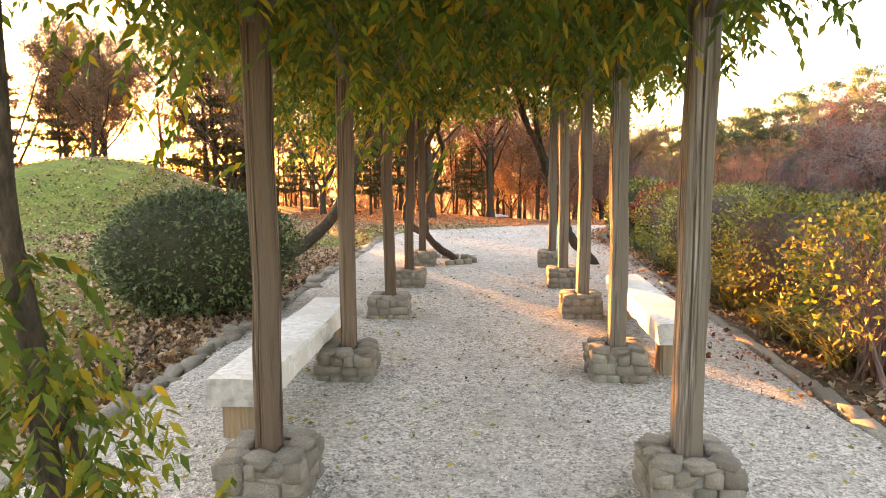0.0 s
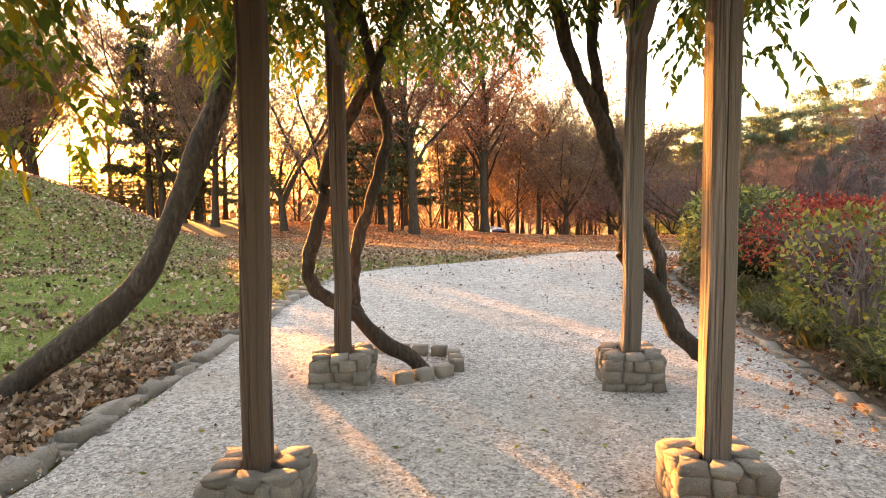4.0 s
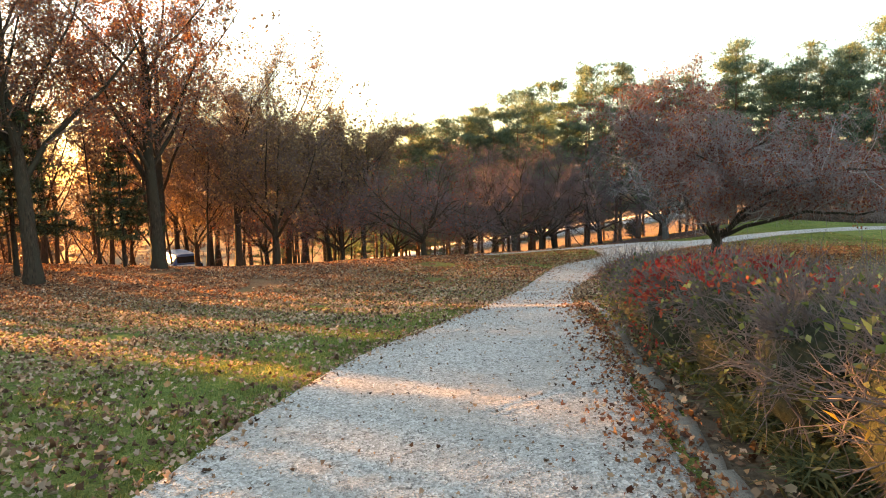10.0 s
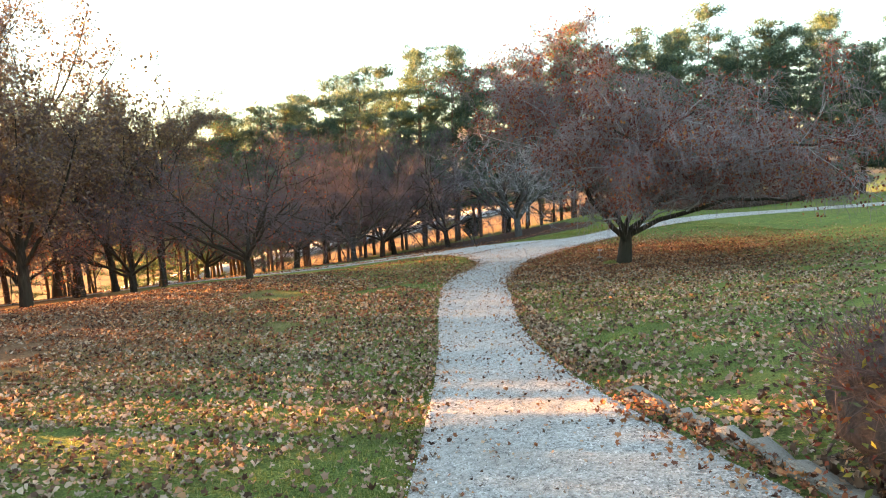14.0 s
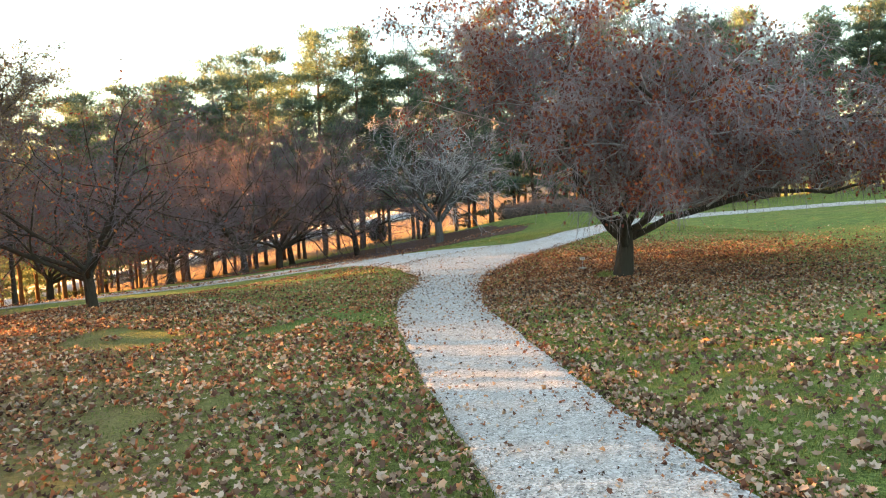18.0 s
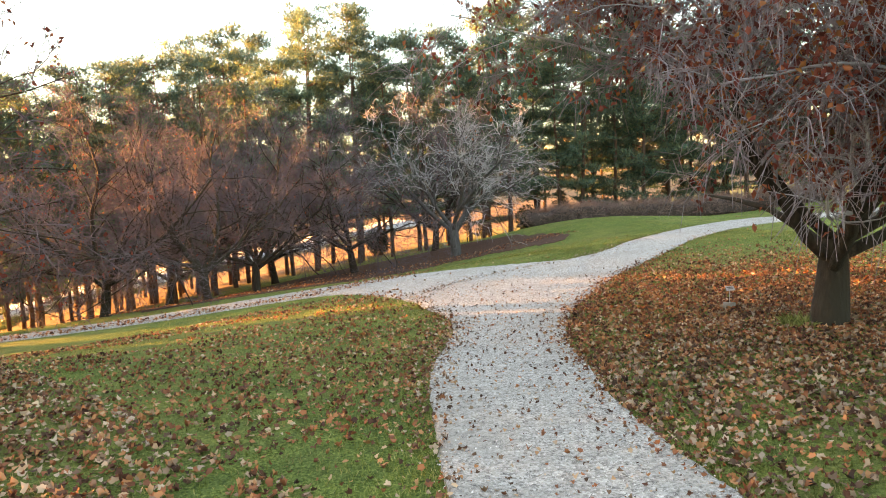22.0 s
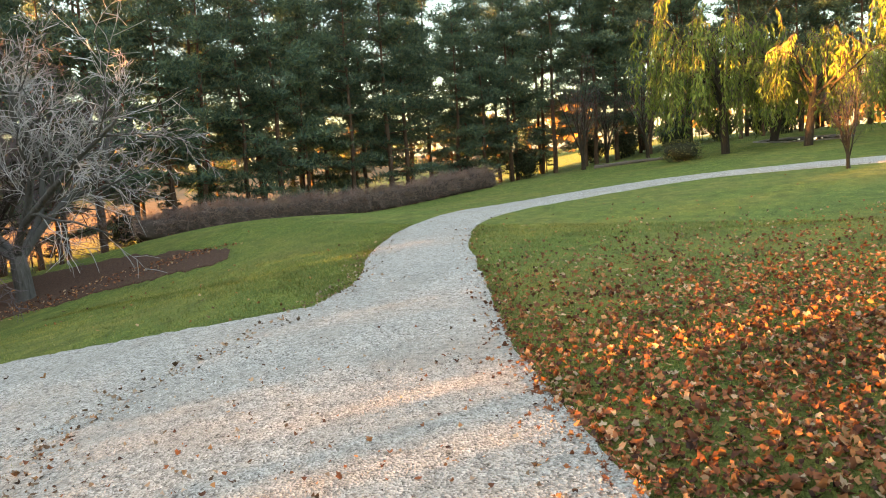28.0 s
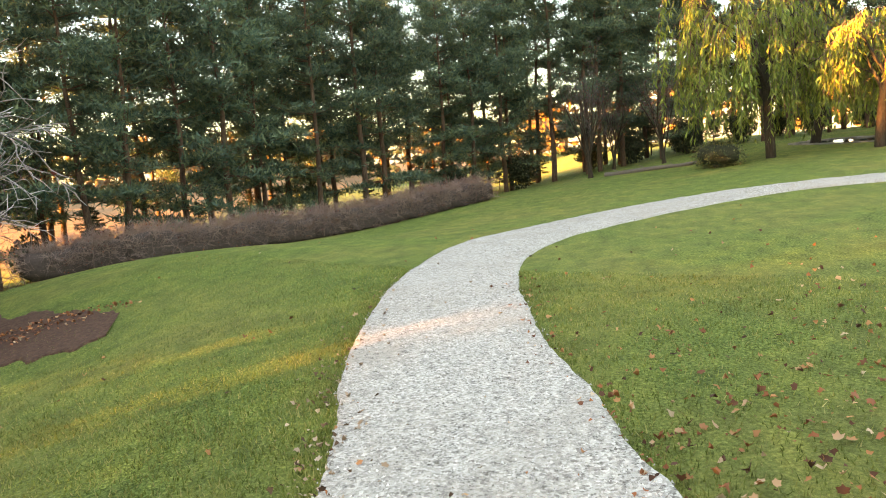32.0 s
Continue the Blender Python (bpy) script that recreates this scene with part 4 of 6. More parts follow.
hero = old_crab(320, 0.8, 0.118, 25000, 17000)
put(hero, "crabapple_tree", "spreading crabapple with a dense tangle of twigs and few rusty leaves", "tree", 19.86, 34.42, 300, 1.66)
SMALL = dict(CRAB, segs=[4, 8, 6, 4, 2], kids=[7, 9, 8, 9], least=0.006, angle=[50, 46, 46, 48], lift=[0.05, 0.015, -0.02, -0.05, -0.06])
crab_a = crab(21, 1.15, 0.15, 300, twig=TWIG, spec=SMALL)
crab_b = crab(22, 1.1, 0.14, 1500, twig=TWIG, spec=SMALL, size=0.09)
pale = crab(23, 0.95, 0.15, 60, twig=TWIG_PALE, bark=BARK_GREY, spec=dict(SMALL, lift=[0.05, 0.16, 0.05, -0.03, -0.05], angle=[44, 34, 38, 40], kids=[6, 7, 7, 6]))
put(pale, "crabapple_tree", "bare crabapple with pale upswept branches", "tree", 31.2, 51.5, 40, 1.55)
for x, y, s, turn, kind in ((11.3, 41.3, 0.72, 0, crab_b), (20.9, 52.4, 0.9, 70, crab_a), (28.4, 54.6, 0.95, 130, crab_a), (15.0, 57.6, 0.95, 200, crab_b), (18.2, 53.6, 0.9, 290, crab_a), (24.2, 55.2, 0.95, 15, crab_a), (6.4, 53.2, 0.85, 100, crab_b), (33.8, 55.4, 1.0, 240, crab_a), (23.0, 60.2, 1.0, 330, crab_a), (9.2, 47.0, 0.7, 55, crab_b), (27.6, 59.4, 1.0, 150, crab_a)):
    put(kind, "crabapple_tree", "low crabapple with dark purplish bare twigs" if kind is crab_a else "low crabapple with dark twigs and some red leaves", "tree", x, y, turn, s * 1.22, "row of crabapples")

# tall half-bare autumn trees along the far edge of the lawn
TALL = dict(segs=[9, 9, 6, 4, 2], wander=[0.03, 0.09, 0.14, 0.2, 0.22], lift=[0.03, 0.09, 0.06, 0.04, 0.0], taper=[0.45, 0.22, 0.3, 0.4, 0.5], kids=[12, 10, 7, 5], start=[0.36, 0.16, 0.12, 0.1], angle=[36, 44, 44, 46], cone=[0.35, 0.4, 0.35, 0.3], ratio=[0.82, 0.44, 0.48, 0.5], thin=[0.5, 0.45, 0.5, 0.6], least=0.009)


def tall(seed, h, r, leaves, mat, size=0.15, spec=TALL, bark=BARK):
    trunk, twigs, tips, g = branch_meshes(spec, seed, h, r, (0.02, 0.02, 1), 2, bark, TWIG_BROWN)
    c = along(tips, g, leaves, 0.10)
    v, f = leaf_geo(c, g.normal(size=(leaves, 3)) - UP * 0.4, size * g.uniform(0.6, 1.3, leaves), size * 0.65, g, 0.2)
    return [("trunk", trunk), ("crown", twigs), ("foliage", fast("foliage", v, f, mat))]


tall_a = tall(31, 7.6, 0.23, 16000, AUTUMN_RED, 0.095)
tall_b = tall(32, 7.0, 0.18, 14000, AUTUMN, 0.09)
tall_c = tall(33, 1.7, 0.19, 5000, AUTUMN, 0.09, spec=dict(TALL, segs=[5, 12, 6, 4, 2], kids=[3, 17, 7, 5], start=[0.62, 0.2, 0.12, 0.1], angle=[24, 46, 44, 46], cone=[0.0, 0.4, 0.35, 0.3], ratio=[5.2, 0.30, 0.48, 0.5], thin=[0.72, 0.38, 0.5, 0.6], lift=[0.0, 0.16, 0.06, 0.04, 0.0]))
tall_d = tall(34, 1.9, 0.15, 9000, AUTUMN, 0.08, spec=dict(TALL, start=[0.5, 0.15, 0.15, 0.1], kids=[7, 10, 7, 5], angle=[34, 44, 44, 46], ratio=[2.3, 0.45, 0.5, 0.5]))
tall_e = tall(37, 6.8, 0.15, 2600, AUTUMN, 0.13, spec=dict(TALL, segs=[6, 6, 4, 2], wander=TALL["wander"][:4], kids=[9, 8, 8]))
young = tall(35, 7.5, 0.075, 420, AUTUMN, 0.16, spec=dict(TALL, segs=[9, 5, 4], kids=[11, 5], start=[0.35, 0.2], wander=[0.04, 0.14, 0.2], lift=[0.04, 0.08, 0.05], taper=[0.25, 0.35, 0.5], angle=[48, 42], cone=[0.5, 0.3], ratio=[0.3, 0.5], thin=[0.5, 0.55], least=0.008))
young_b = tall(36, 6.5, 0.065, 700, AUTUMN, 0.15, spec=dict(TALL, segs=[9, 5, 4], kids=[10, 5], start=[0.3, 0.2], wander=[0.05, 0.14, 0.2], lift=[0.04, 0.08, 0.05], taper=[0.25, 0.35, 0.5], angle=[46, 42], cone=[0.5, 0.3], ratio=[0.3, 0.5], thin=[0.5, 0.55], least=0.008))
def in_gap(x, y):
    """True in the rides that let the low sun through the wood."""
    c = x + 0.625 * y
    return any(a < c < b for a, b in ((5.75, 7.0), (18.2, 19.6), (21.5, 23.0), (33.6, 35.0), (36.4, 37.8), (44.8, 46.3), (46.7, 47.6), (55.0, 56.0)))


T_RED, T_TAN, T_BARE = "tall tree thick with rusty autumn leaves", "tall half-bare tree with brown leaves", "tall nearly bare tree with a forked crown"
# The last four are added to keep low sun off the pergola.
for kind, label, x, y, turn, s in ((tall_a, T_RED, -1.75, 36.3, 30, 1.0), (tall_a, T_RED, 1.35, 40.3, 150, 1.0), (tall_b, T_TAN, 4.4, 45.5, 60, 0.95), (tall_d, T_TAN, 5.7, 43.6, 10, 1.3), (tall_c, T_BARE, -6.0, 36.6, 80, 1.0), (tall_c, T_BARE, -7.4, 35.7, 200, 1.05), (tall_b, T_TAN, -11.0, 37.0, 300, 1.0), (tall_b, T_TAN, -14.5, 39.5, 120, 1.1), (tall_c, T_BARE, -13.2, 38.6, 30, 1.1), (tall_b, T_TAN, -22.5, 42.0, 250, 1.15), (tall_c, T_BARE, -27.5, 40.0, 170, 1.15), (tall_d, T_TAN, 8.0, 50.0, 190, 1.38), (tall_b, T_TAN, -4.2, 43.0, 215, 1.0), (tall_d, T_TAN, 2.8, 50.0, 95, 1.1), (tall_b, T_TAN, -16.0, 47.0, 20, 1.15), (tall_c, T_BARE, -10.2, 45.0, 260, 1.1), (tall_b, T_TAN, -21.0, 37.6, 75, 1.0), (tall_b, T_TAN, -21.0, 39.6, 190, 1.05), (tall_a, T_RED, -28.0, 46.5, 20, 1.0), (tall_b, T_TAN, -26.5, 47.0, 330, 1.1)):
    put(kind, "autumn_tree", label, "tree", x, y, turn, s, "trees along the lawn's far edge")
g = np.random.default_rng(41)
for i in range(58):
    x = g.uniform(-26, 14)
    y = 43 + g.uniform(0, 22) + 0.25 * max(x, 0)
    if abs(x - 11.3) < 2 and y < 44 or in_gap(x, y):
        continue
    put(young if g.random() < 0.6 else young_b, "young_tree", "slender young tree with sparse orange leaves" , "tree", x, y, g.uniform(0, 360), g.uniform(0.7, 1.15), "young wood behind the lawn", 0.05, g.normal(0, 2))


for i in range(18):
    x, y = g.uniform(-30, 8), g.uniform(45, 62)
    if in_gap(x, y):
        continue
    put(tall_e, "autumn_tree", "tall half-bare tree standing deeper in the wood", "tree", x, y, g.uniform(0, 360), g.uniform(1.0, 1.3), "wood behind the lawn")
# thin band of trees added across the field to filter the low sun
for i in range(13):
    x, y = g.uniform(-42, 14), g.uniform(66, 86)
    if in_gap(x, y):
        continue
    put(tall_e, "autumn_tree", "tall half-bare tree across the field, added to filter the low sun", "tree", x, y, g.uniform(0, 360), g.uniform(1.2, 1.6), "wood across the field")

# added in the sun's way to break up the light on the gravel
put(young_b, "young_tree", "slender young tree with sparse orange leaves", "tree", 7.5, 61.4, 60, 0.9, "young wood behind the lawn")

# a stand with bare stems and high crowns at the bottom of the slope, added to shade the crabapples
high = tall(38, 5.4, 0.16, 3600, AUTUMN, 0.14, spec=dict(TALL, segs=[6, 7, 5, 2], start=[0.6, 0.25, 0.1], kids=[6, 10, 8], angle=[22, 42, 44], ratio=[1.35, 0.42, 0.5]))
for i in range(11):
    x, y = -12 + i * 2.4 + g.normal(0, 0.5), 58.5 + g.uniform(-2.5, 4.5)
    if x > 8:
        continue
    put(high, "autumn_tree", "tall half-bare tree with a high crown, added to shade the crabapples", "tree", x, y, g.uniform(0, 360), g.uniform(0.95, 1.12), "stand at the foot of the slope")


# these three also keep the low sun off the old crabapple
for x, y in ((9.4, 51.0), (11.0, 50.2), (10.4, 52.6)):
    put(tall_b, "autumn_tree", T_TAN, "tree", x, y, 90 * x, 0.78, "trees along the lawn's far edge")
for x, y, s in ((2.6, 59.4, 1.0), (5.3, 60.8, 1.0), (4.0, 57.2, 1.0), (0.6, 61.5, 1.0), (5.0, 66.0, 0.72), (8.0, 67.2, 0.7), (10.8, 66.4, 0.68), (13.6, 68.2, 0.7), (3.0, 70.2, 0.75), (11.8, 70.5, 0.72)):
    put(high, "autumn_tree", "tall half-bare tree with a high crown, added to shade the crabapples", "tree", x, y, 70 * x, s, "stand at the foot of the slope")


# conifers
def needle_tufts(c, d, g, n=12, length=0.24, width=0.03):
    k = len(c)
    cc = np.repeat(c, n, 0)
    dd = unit(np.repeat(unit(d), n, 0) * 0.55 + unit(g.normal(size=(k * n, 3))) + UP * 0.15)
    side = unit(np.cross(dd, g.normal(size=(k * n, 3)))) * width
    L = length * g.uniform(0.6, 1.2, (k * n, 1))
    v = np.stack((cc - side, cc + side, cc + dd * L), 1).reshape(-1, 3)
    return v, np.arange(k * n * 3).reshape(-1, 3)


def pine(seed, h, r, base=0.14, reach=3.0):
    """A plantation pine: whorls of level boughs that carry flat pads of needles, over a bare foot."""
    g = np.random.default_rng(seed)
    wood, limbs = Geo(), Geo()
    n = 10
    tp = np.stack((np.cumsum(g.normal(0, 0.05, n + 1)), np.cumsum(g.normal(0, 0.05, n + 1)), np.linspace(-0.15, h, n + 1)), -1)
    wood.tube(tp, r * np.linspace(1.15, 0.10, n + 1), 9)
    cs, ds = [], []
    whorls = int(h * (1 - base) / 0.66)
    for w in range(whorls):
        fw = ((w + g.uniform(0.1, 0.6)) / whorls) ** 0.86
        z = h * (base + (1 - base) * fw)
        axis = np.array([np.interp(z, tp[:, 2], tp[:, k]) for k in range(3)])
        long = reach * (0.82 * (1 - fw) ** 0.5 + 0.22) * (0.8 + 0.2 * min(1, fw / 0.15))
        for b in range(int(g.integers(4, 7))):
            if g.random() < 0.2:
                continue
            a = g.uniform(0, 6.28)
            L = max(0.3, long * g.uniform(0.55, 1.15))
            d = np.array((math.cos(a), math.sin(a), g.uniform(-0.12, 0.22) + 0.35 * fw))
            pts = [axis]
            for k in range(5):
                d = unit(d + g.normal(0, 0.10, 3) + UP * 0.05)
                pts.append(pts[-1] + d * L / 5)
            pts = np.array(pts)
            limbs.tube(pts[[0, 2, 5]], np.array((0.032, 0.02, 0.008)) * (0.5 + L / reach / 2), 3)
            m = max(2, int(2.0 * L + 0.7))
            t = 0.34 + 0.66 * (np.arange(m) + g.uniform(0.3, 1.0, m)) / m
            idx = np.minimum((t * 5).astype(int), 4)
            pad = pts[idx] + (pts[idx + 1] - pts[idx]) * (t * 5 - idx)[:, None] + g.normal(0, 0.16, (m, 3)) * (1, 1, 0.4)
            k = 34
            wide = (0.22 + 0.12 * g.random((m, 1, 1))) * (0.7 + 0.3 * L / reach)
            q = pad[:, None] + g.normal(size=(m, k, 3)) * wide * (1, 1, 0.22 + 0.3 * fw ** 2)
            cs.append(q.reshape(-1, 3))
            ds.append((np.broadcast_to(d * 0.7 + UP * 0.45, q.shape) + unit(q - pad[:, None]) * 0.7).reshape(-1, 3))
    v, f = needle_tufts(np.concatenate(cs), np.concatenate(ds), g, 1, 0.34, 0.034)
    return [("trunk", wood.mesh("trunk", BARK_PINE)), ("branchwork", limbs.mesh("branchwork", BARK_PINE)), ("foliage", fast("foliage", v, f, PINE))]


def spruce(seed, h, r):
    g = np.random.default_rng(seed)
    wood, limbs = Geo(), Geo()
    wood.tube([(0, 0, -0.15), (0, 0, h * 0.5), (0.05, 0, h)], [r, r * 0.6, r * 0.08], 8)
    cs, ds = [], []
    for w in range(15):
        f = 0.26 + 0.74 * (w + g.uniform(0, 0.5)) / 15
        L0 = 2.75 * (1 - f) ** 0.8 + 0.22
        for b in range(6):
            if g.random() < 0.22:
                continue
            a = g.uniform(0, 6.28)
            L = L0 * g.uniform(0.55, 1.15)
            d0 = np.array((math.cos(a), math.sin(a), 0))
            t = np.linspace(0, 1, 6)[:, None]
            pts = np.array((0, 0, h * f)) + d0 * L * t + UP * (-0.10 * L * np.sin(t * 3.0))
            limbs.tube(pts, np.linspace(0.028, 0.006, 6), 4)
            m = int(9 * L) + 3
            q = 0.18 + 0.82 * g.random(m)
            side = np.array((-d0[1], d0[0], 0)) * (g.normal(0, 0.22, (m, 1)) * (1.15 - q[:, None]))
            cs.append(np.array((0, 0, h * f)) + d0 * L * q[:, None] + side + UP * (-0.10 * L * np.sin(q * 3.0))[:, None] + g.normal(0, 0.05, (m, 3)))
            ds.append(np.repeat(d0[None], m, 0) - UP * 0.35)
    v, f = needle_tufts(np.concatenate(cs), np.concatenate(ds), g, 10, 0.24, 0.028)
    return [("trunk", wood.mesh("trunk", BARK)), ("branchwork", limbs.mesh("branchwork", BARK)), ("foliage", fast("foliage", v, f, SPRUCE))]


PINES = [pine(51, 14.2, 0.135), pine(52, 15.2, 0.145, 0.16, 3.2), pine(53, 12.8, 0.125, 0.12, 2.9), pine(54, 14.6, 0.13, 0.19, 2.7)]
g = np.random.default_rng(61)
PINE_LABEL = "dark green pine with a bare reddish lower trunk"
# the plantation behind the crabapples and hedge, in ranks
front = smooth_line([(14, 78), (21, 72.5), (27, 68.5), (32.5, 65.0), (38, 61.0), (43, 56.8), (47.8, 52.8), (52.5, 49.0), (57.2, 45.4), (60.6, 42.0), (62.6, 38.2), (63.6, 33.6), (64.5, 27.0), (64, 19.0), (62, 10.0)], 12)
fs = np.concatenate(((0,), np.cumsum(np.linalg.norm(np.diff(front, axis=0), axis=1))))

# The fifth rank is added to keep low sun off the willows.
for rank, (off, step) in enumerate(((0.0, 1.9), (3.0, 2.3), (6.4, 3.0), (10.5, 4.6), (14.5, 3.6))):
    pos = g.uniform(0, 1)
    while pos < fs[-1]:
        x, y = np.interp(pos, fs, front[:, 0]), np.interp(pos, fs, front[:, 1])
        ahead = unit(np.array((np.interp(pos + 0.5, fs, front[:, 0]) - x, np.interp(pos + 0.5, fs, front[:, 1]) - y)) + 1e-6)
        x, y = x - ahead[1] * off + g.normal(0, 0.35), y + ahead[0] * off + g.normal(0, 0.35)
        if rank == 4 and not 14 < x < 34:
            pos += step
            continue
        s = g.uniform(0.85, 1.1) * float(np.interp(x, (16, 24, 28, 33), (0.72, 0.75, 0.88, 0.91)))
        put(PINES[int(g.integers(4))], "pine_tree", PINE_LABEL, "tree", x, y, g.uniform(0, 360), s, "plantation of pines", 0.05, g.normal(0, 1.2))
        pos += step * g.uniform(0.7, 1.35)
# extra pines added to block the sun from the crabapples and willows
for x, y in ((16.2, 66.6), (17.8, 65.4), (19.4, 64.9), (21.0, 63.6), (22.5, 63.0), (24.1, 62.0), (25.6, 61.3), (27.4, 60.6), (20.2, 67.6), (19.5, 66.6), (17.6, 69.4), (21.8, 66.0), (23.2, 64.4), (12.5, 65.0), (9.0, 69.0)):
    put(PINES[1], "pine_tree", PINE_LABEL, "tree", x, y, 50 * x, 0.70, "plantation of pines")
SPRUCES = [spruce(71, 8.0, 0.14), spruce(72, 6.5, 0.12)]
# The last seven are added to block low sun from gravel and lawn.
for x, y, k, s in ((-15.3, 39.7, 0, 1.32), (-5.0, 36.4, 1, 0.75), (-2.9, 37.0, 0, 1.0), (-2.5, 38.2, 1, 0.8), (-9.0, 37.3, 1, 0.7), (-12.6, 39.4, 1, 0.85), (0.2, 41.5, 1, 0.7), (-24.0, 39.5, 0, 1.0), (-30, 43, 0, 1.1), (-13.3, 40.6, 0, 1.15), (-14.6, 42.4, 0, 1.2), (-19.0, 40.0, 1, 0.47), (-19.6, 41.6, 1, 0.42), (-19.5, 45.0, 1, 0.55), (-17.6, 45.2, 1, 0.6), (-16.0, 45.6, 1, 0.55)):
    put(SPRUCES[k], "spruce_tree", "dark drooping spruce among the autumn trees", "tree", x, y, 47 * k + 31 * x, s, "spruces at the lawn's edge")

for i in range(26):
    pos = fs[-1] * (0.34 + 0.5 * (i + g.random()) / 26)
    x, y = np.interp(pos, fs, front[:, 0]) + g.uniform(2.5, 7.0), np.interp(pos, fs, front[:, 1]) + g.uniform(1.0, 4.0)
    put(SPRUCES[i % 2], "young_spruce", "small dark spruce growing under the pines", "tree", x, y, 37 * i, g.uniform(0.22, 0.42), "young spruces under the pines")

# low spruces added only to shade a sunlit patch of the far lawn
for x, y in ((-17.4, 40.8), (-16.2, 40.4), (-15.0, 40.1), (-13.8, 40.2), (-12.5, 39.6), (-18.6, 41.4)):
    put(SPRUCES[1], "young_spruce", "small dark spruce added to shade the lawn's far edge", "tree", x, y, 50 * x, 0.33, "young spruces at the lawn's edge")

# two narrow bare trees in front of the pines
FAST = dict(segs=[5, 8, 5, 4], wander=[0.03, 0.05, 0.10, 0.15], lift=[0.04, 0.12, 0.10, 0.06], taper=[0.6, 0.3, 0.4, 0.5], kids=[9, 8, 7], start=[0.25, 0.2, 0.15], angle=[20, 26, 32], cone=[0.2, 0.4, 0.3], ratio=[1.9, 0.42, 0.45], thin=[0.5, 0.45, 0.6], least=0.007)
fastig = crab(81, 2.1, 0.11, 160, spec=FAST, twig=TWIG)
for x, y, s in ((57.7, 38.6, 1.1), (59.0, 35.0, 0.95), (61.6, 37.2, 0.85), (37.9, 31.6, 0.5)):
    put(fastig, "upright_bare_tree", "narrow upright tree with bare purplish twigs", "tree", x, y, 50 * x, s, "bare upright trees")


# weeping willows
def willow(seed, h, reach, strands=330):
    g = np.random.default_rng(seed)
    spec = dict(segs=[6, 8, 6], wander=[0.05, 0.1, 0.15], lift=[0.05, 0.12, 0.02], taper=[0.7, 0.35, 0.4], kids=[8, 6], start=[0.5, 0.25], angle=[46, 42], cone=[0.1, 0.3], ratio=[0.95, 0.55], thin=[0.5, 0.5], least=0.02)
    tubes, tips = [[] for _ in range(3)], []
    grow(g, np.array((0, 0, -0.2)), UP.copy(), h * 0.42, 0.2, 0, spec, tubes, tips)
    wood, withes = Geo(), Geo()
    for lot in tubes:
        for p, r in lot:
            wood.tube(p, r, 7)
    cs, ds = [], []
    start = along(tips, g, strands, 0.15)
    for p in start:
        out = unit(np.array((p[0], p[1], 0.0)) + g.normal(0, 0.3, 3) * (1, 1, 0))
        L = (p[2] - g.uniform(0.5, 0.5 + h * 0.22)) * g.uniform(0.6, 1.0)
        if L < 0.6:
            continue
        t = np.linspace(0, 1, 7)[:, None]
        pts = p + out * (0.55 * np.sqrt(t)) + UP * (0.12 * np.sin(t * 3) - L * t ** 1.3) + g.normal(0, 0.03, (7, 3))
        withes.tube(pts, np.linspace(0.012, 0.005, 7), 3)
        m = int(L * 11)
        q = g.random(m) * 5.99
        i = q.astype(int)
        cs.append(pts[i] + (pts[i + 1] - pts[i]) * (q - i)[:, None])
        ds.append(g.normal(0, 0.35, (m, 3)) - UP)
    c = np.concatenate(cs)
    v, f = leaf_geo(c, np.concatenate(ds), 0.30 * g.uniform(0.7, 1.3, len(c)), 0.07, g, 0.15)
    return [("trunk", wood.mesh("trunk", BARK)), ("branchwork", withes.mesh("branchwork", TWIG_BROWN)), ("foliage", fast("foliage", v, f, WILLOW))]


will_a, will_b = willow(91, 9.5, 4), willow(92, 8.0, 3.5, 280)
W_LABEL = "weeping willow with trailing yellow-green leaves"
for kind, x, y, s, turn in ((will_a, 51.6, 32.2, 1.0, 0), (will_b, 49.2, 29.4, 0.95, 120), (will_b, 56.5, 29.0, 1.1, 40), (will_a, 52.5, 24.0, 1.05, 230), (will_b, 45.2, 26.0, 0.85, 300), (will_b, 43.2, 28.2, 0.66, 75)):
    put(kind, "willow_tree", W_LABEL, "tree", x, y, turn, s, "weeping willows")

# woods far off, beyond the field and all round
g = np.random.default_rng(95)
vs = []
for i in range(420):
    a = g.uniform(0, 6.28)
    d = g.uniform(150, 240)
    cx, cy = 15 + d * math.cos(a), 30 + d * math.sin(a)
    h, w = g.uniform(7, 13), g.uniform(3, 6)
    k = 46
    c = np.stack((g.normal(cx, w * 0.5, k), g.normal(cy, w * 0.5, k), ground(cx, cy) + h * np.sqrt(g.random(k))), -1)
    vs.append(leaf_geo(c, g.normal(size=(k, 3)), g.uniform(1.6, 3.2, k), 2.0, g, 0.2))
far = new("far_woods", fast("far_woods", *join(*vs), FAR_WOOD))
tagged(far, "hazy line of autumn woods on the horizon", "woods", kind="stuff")


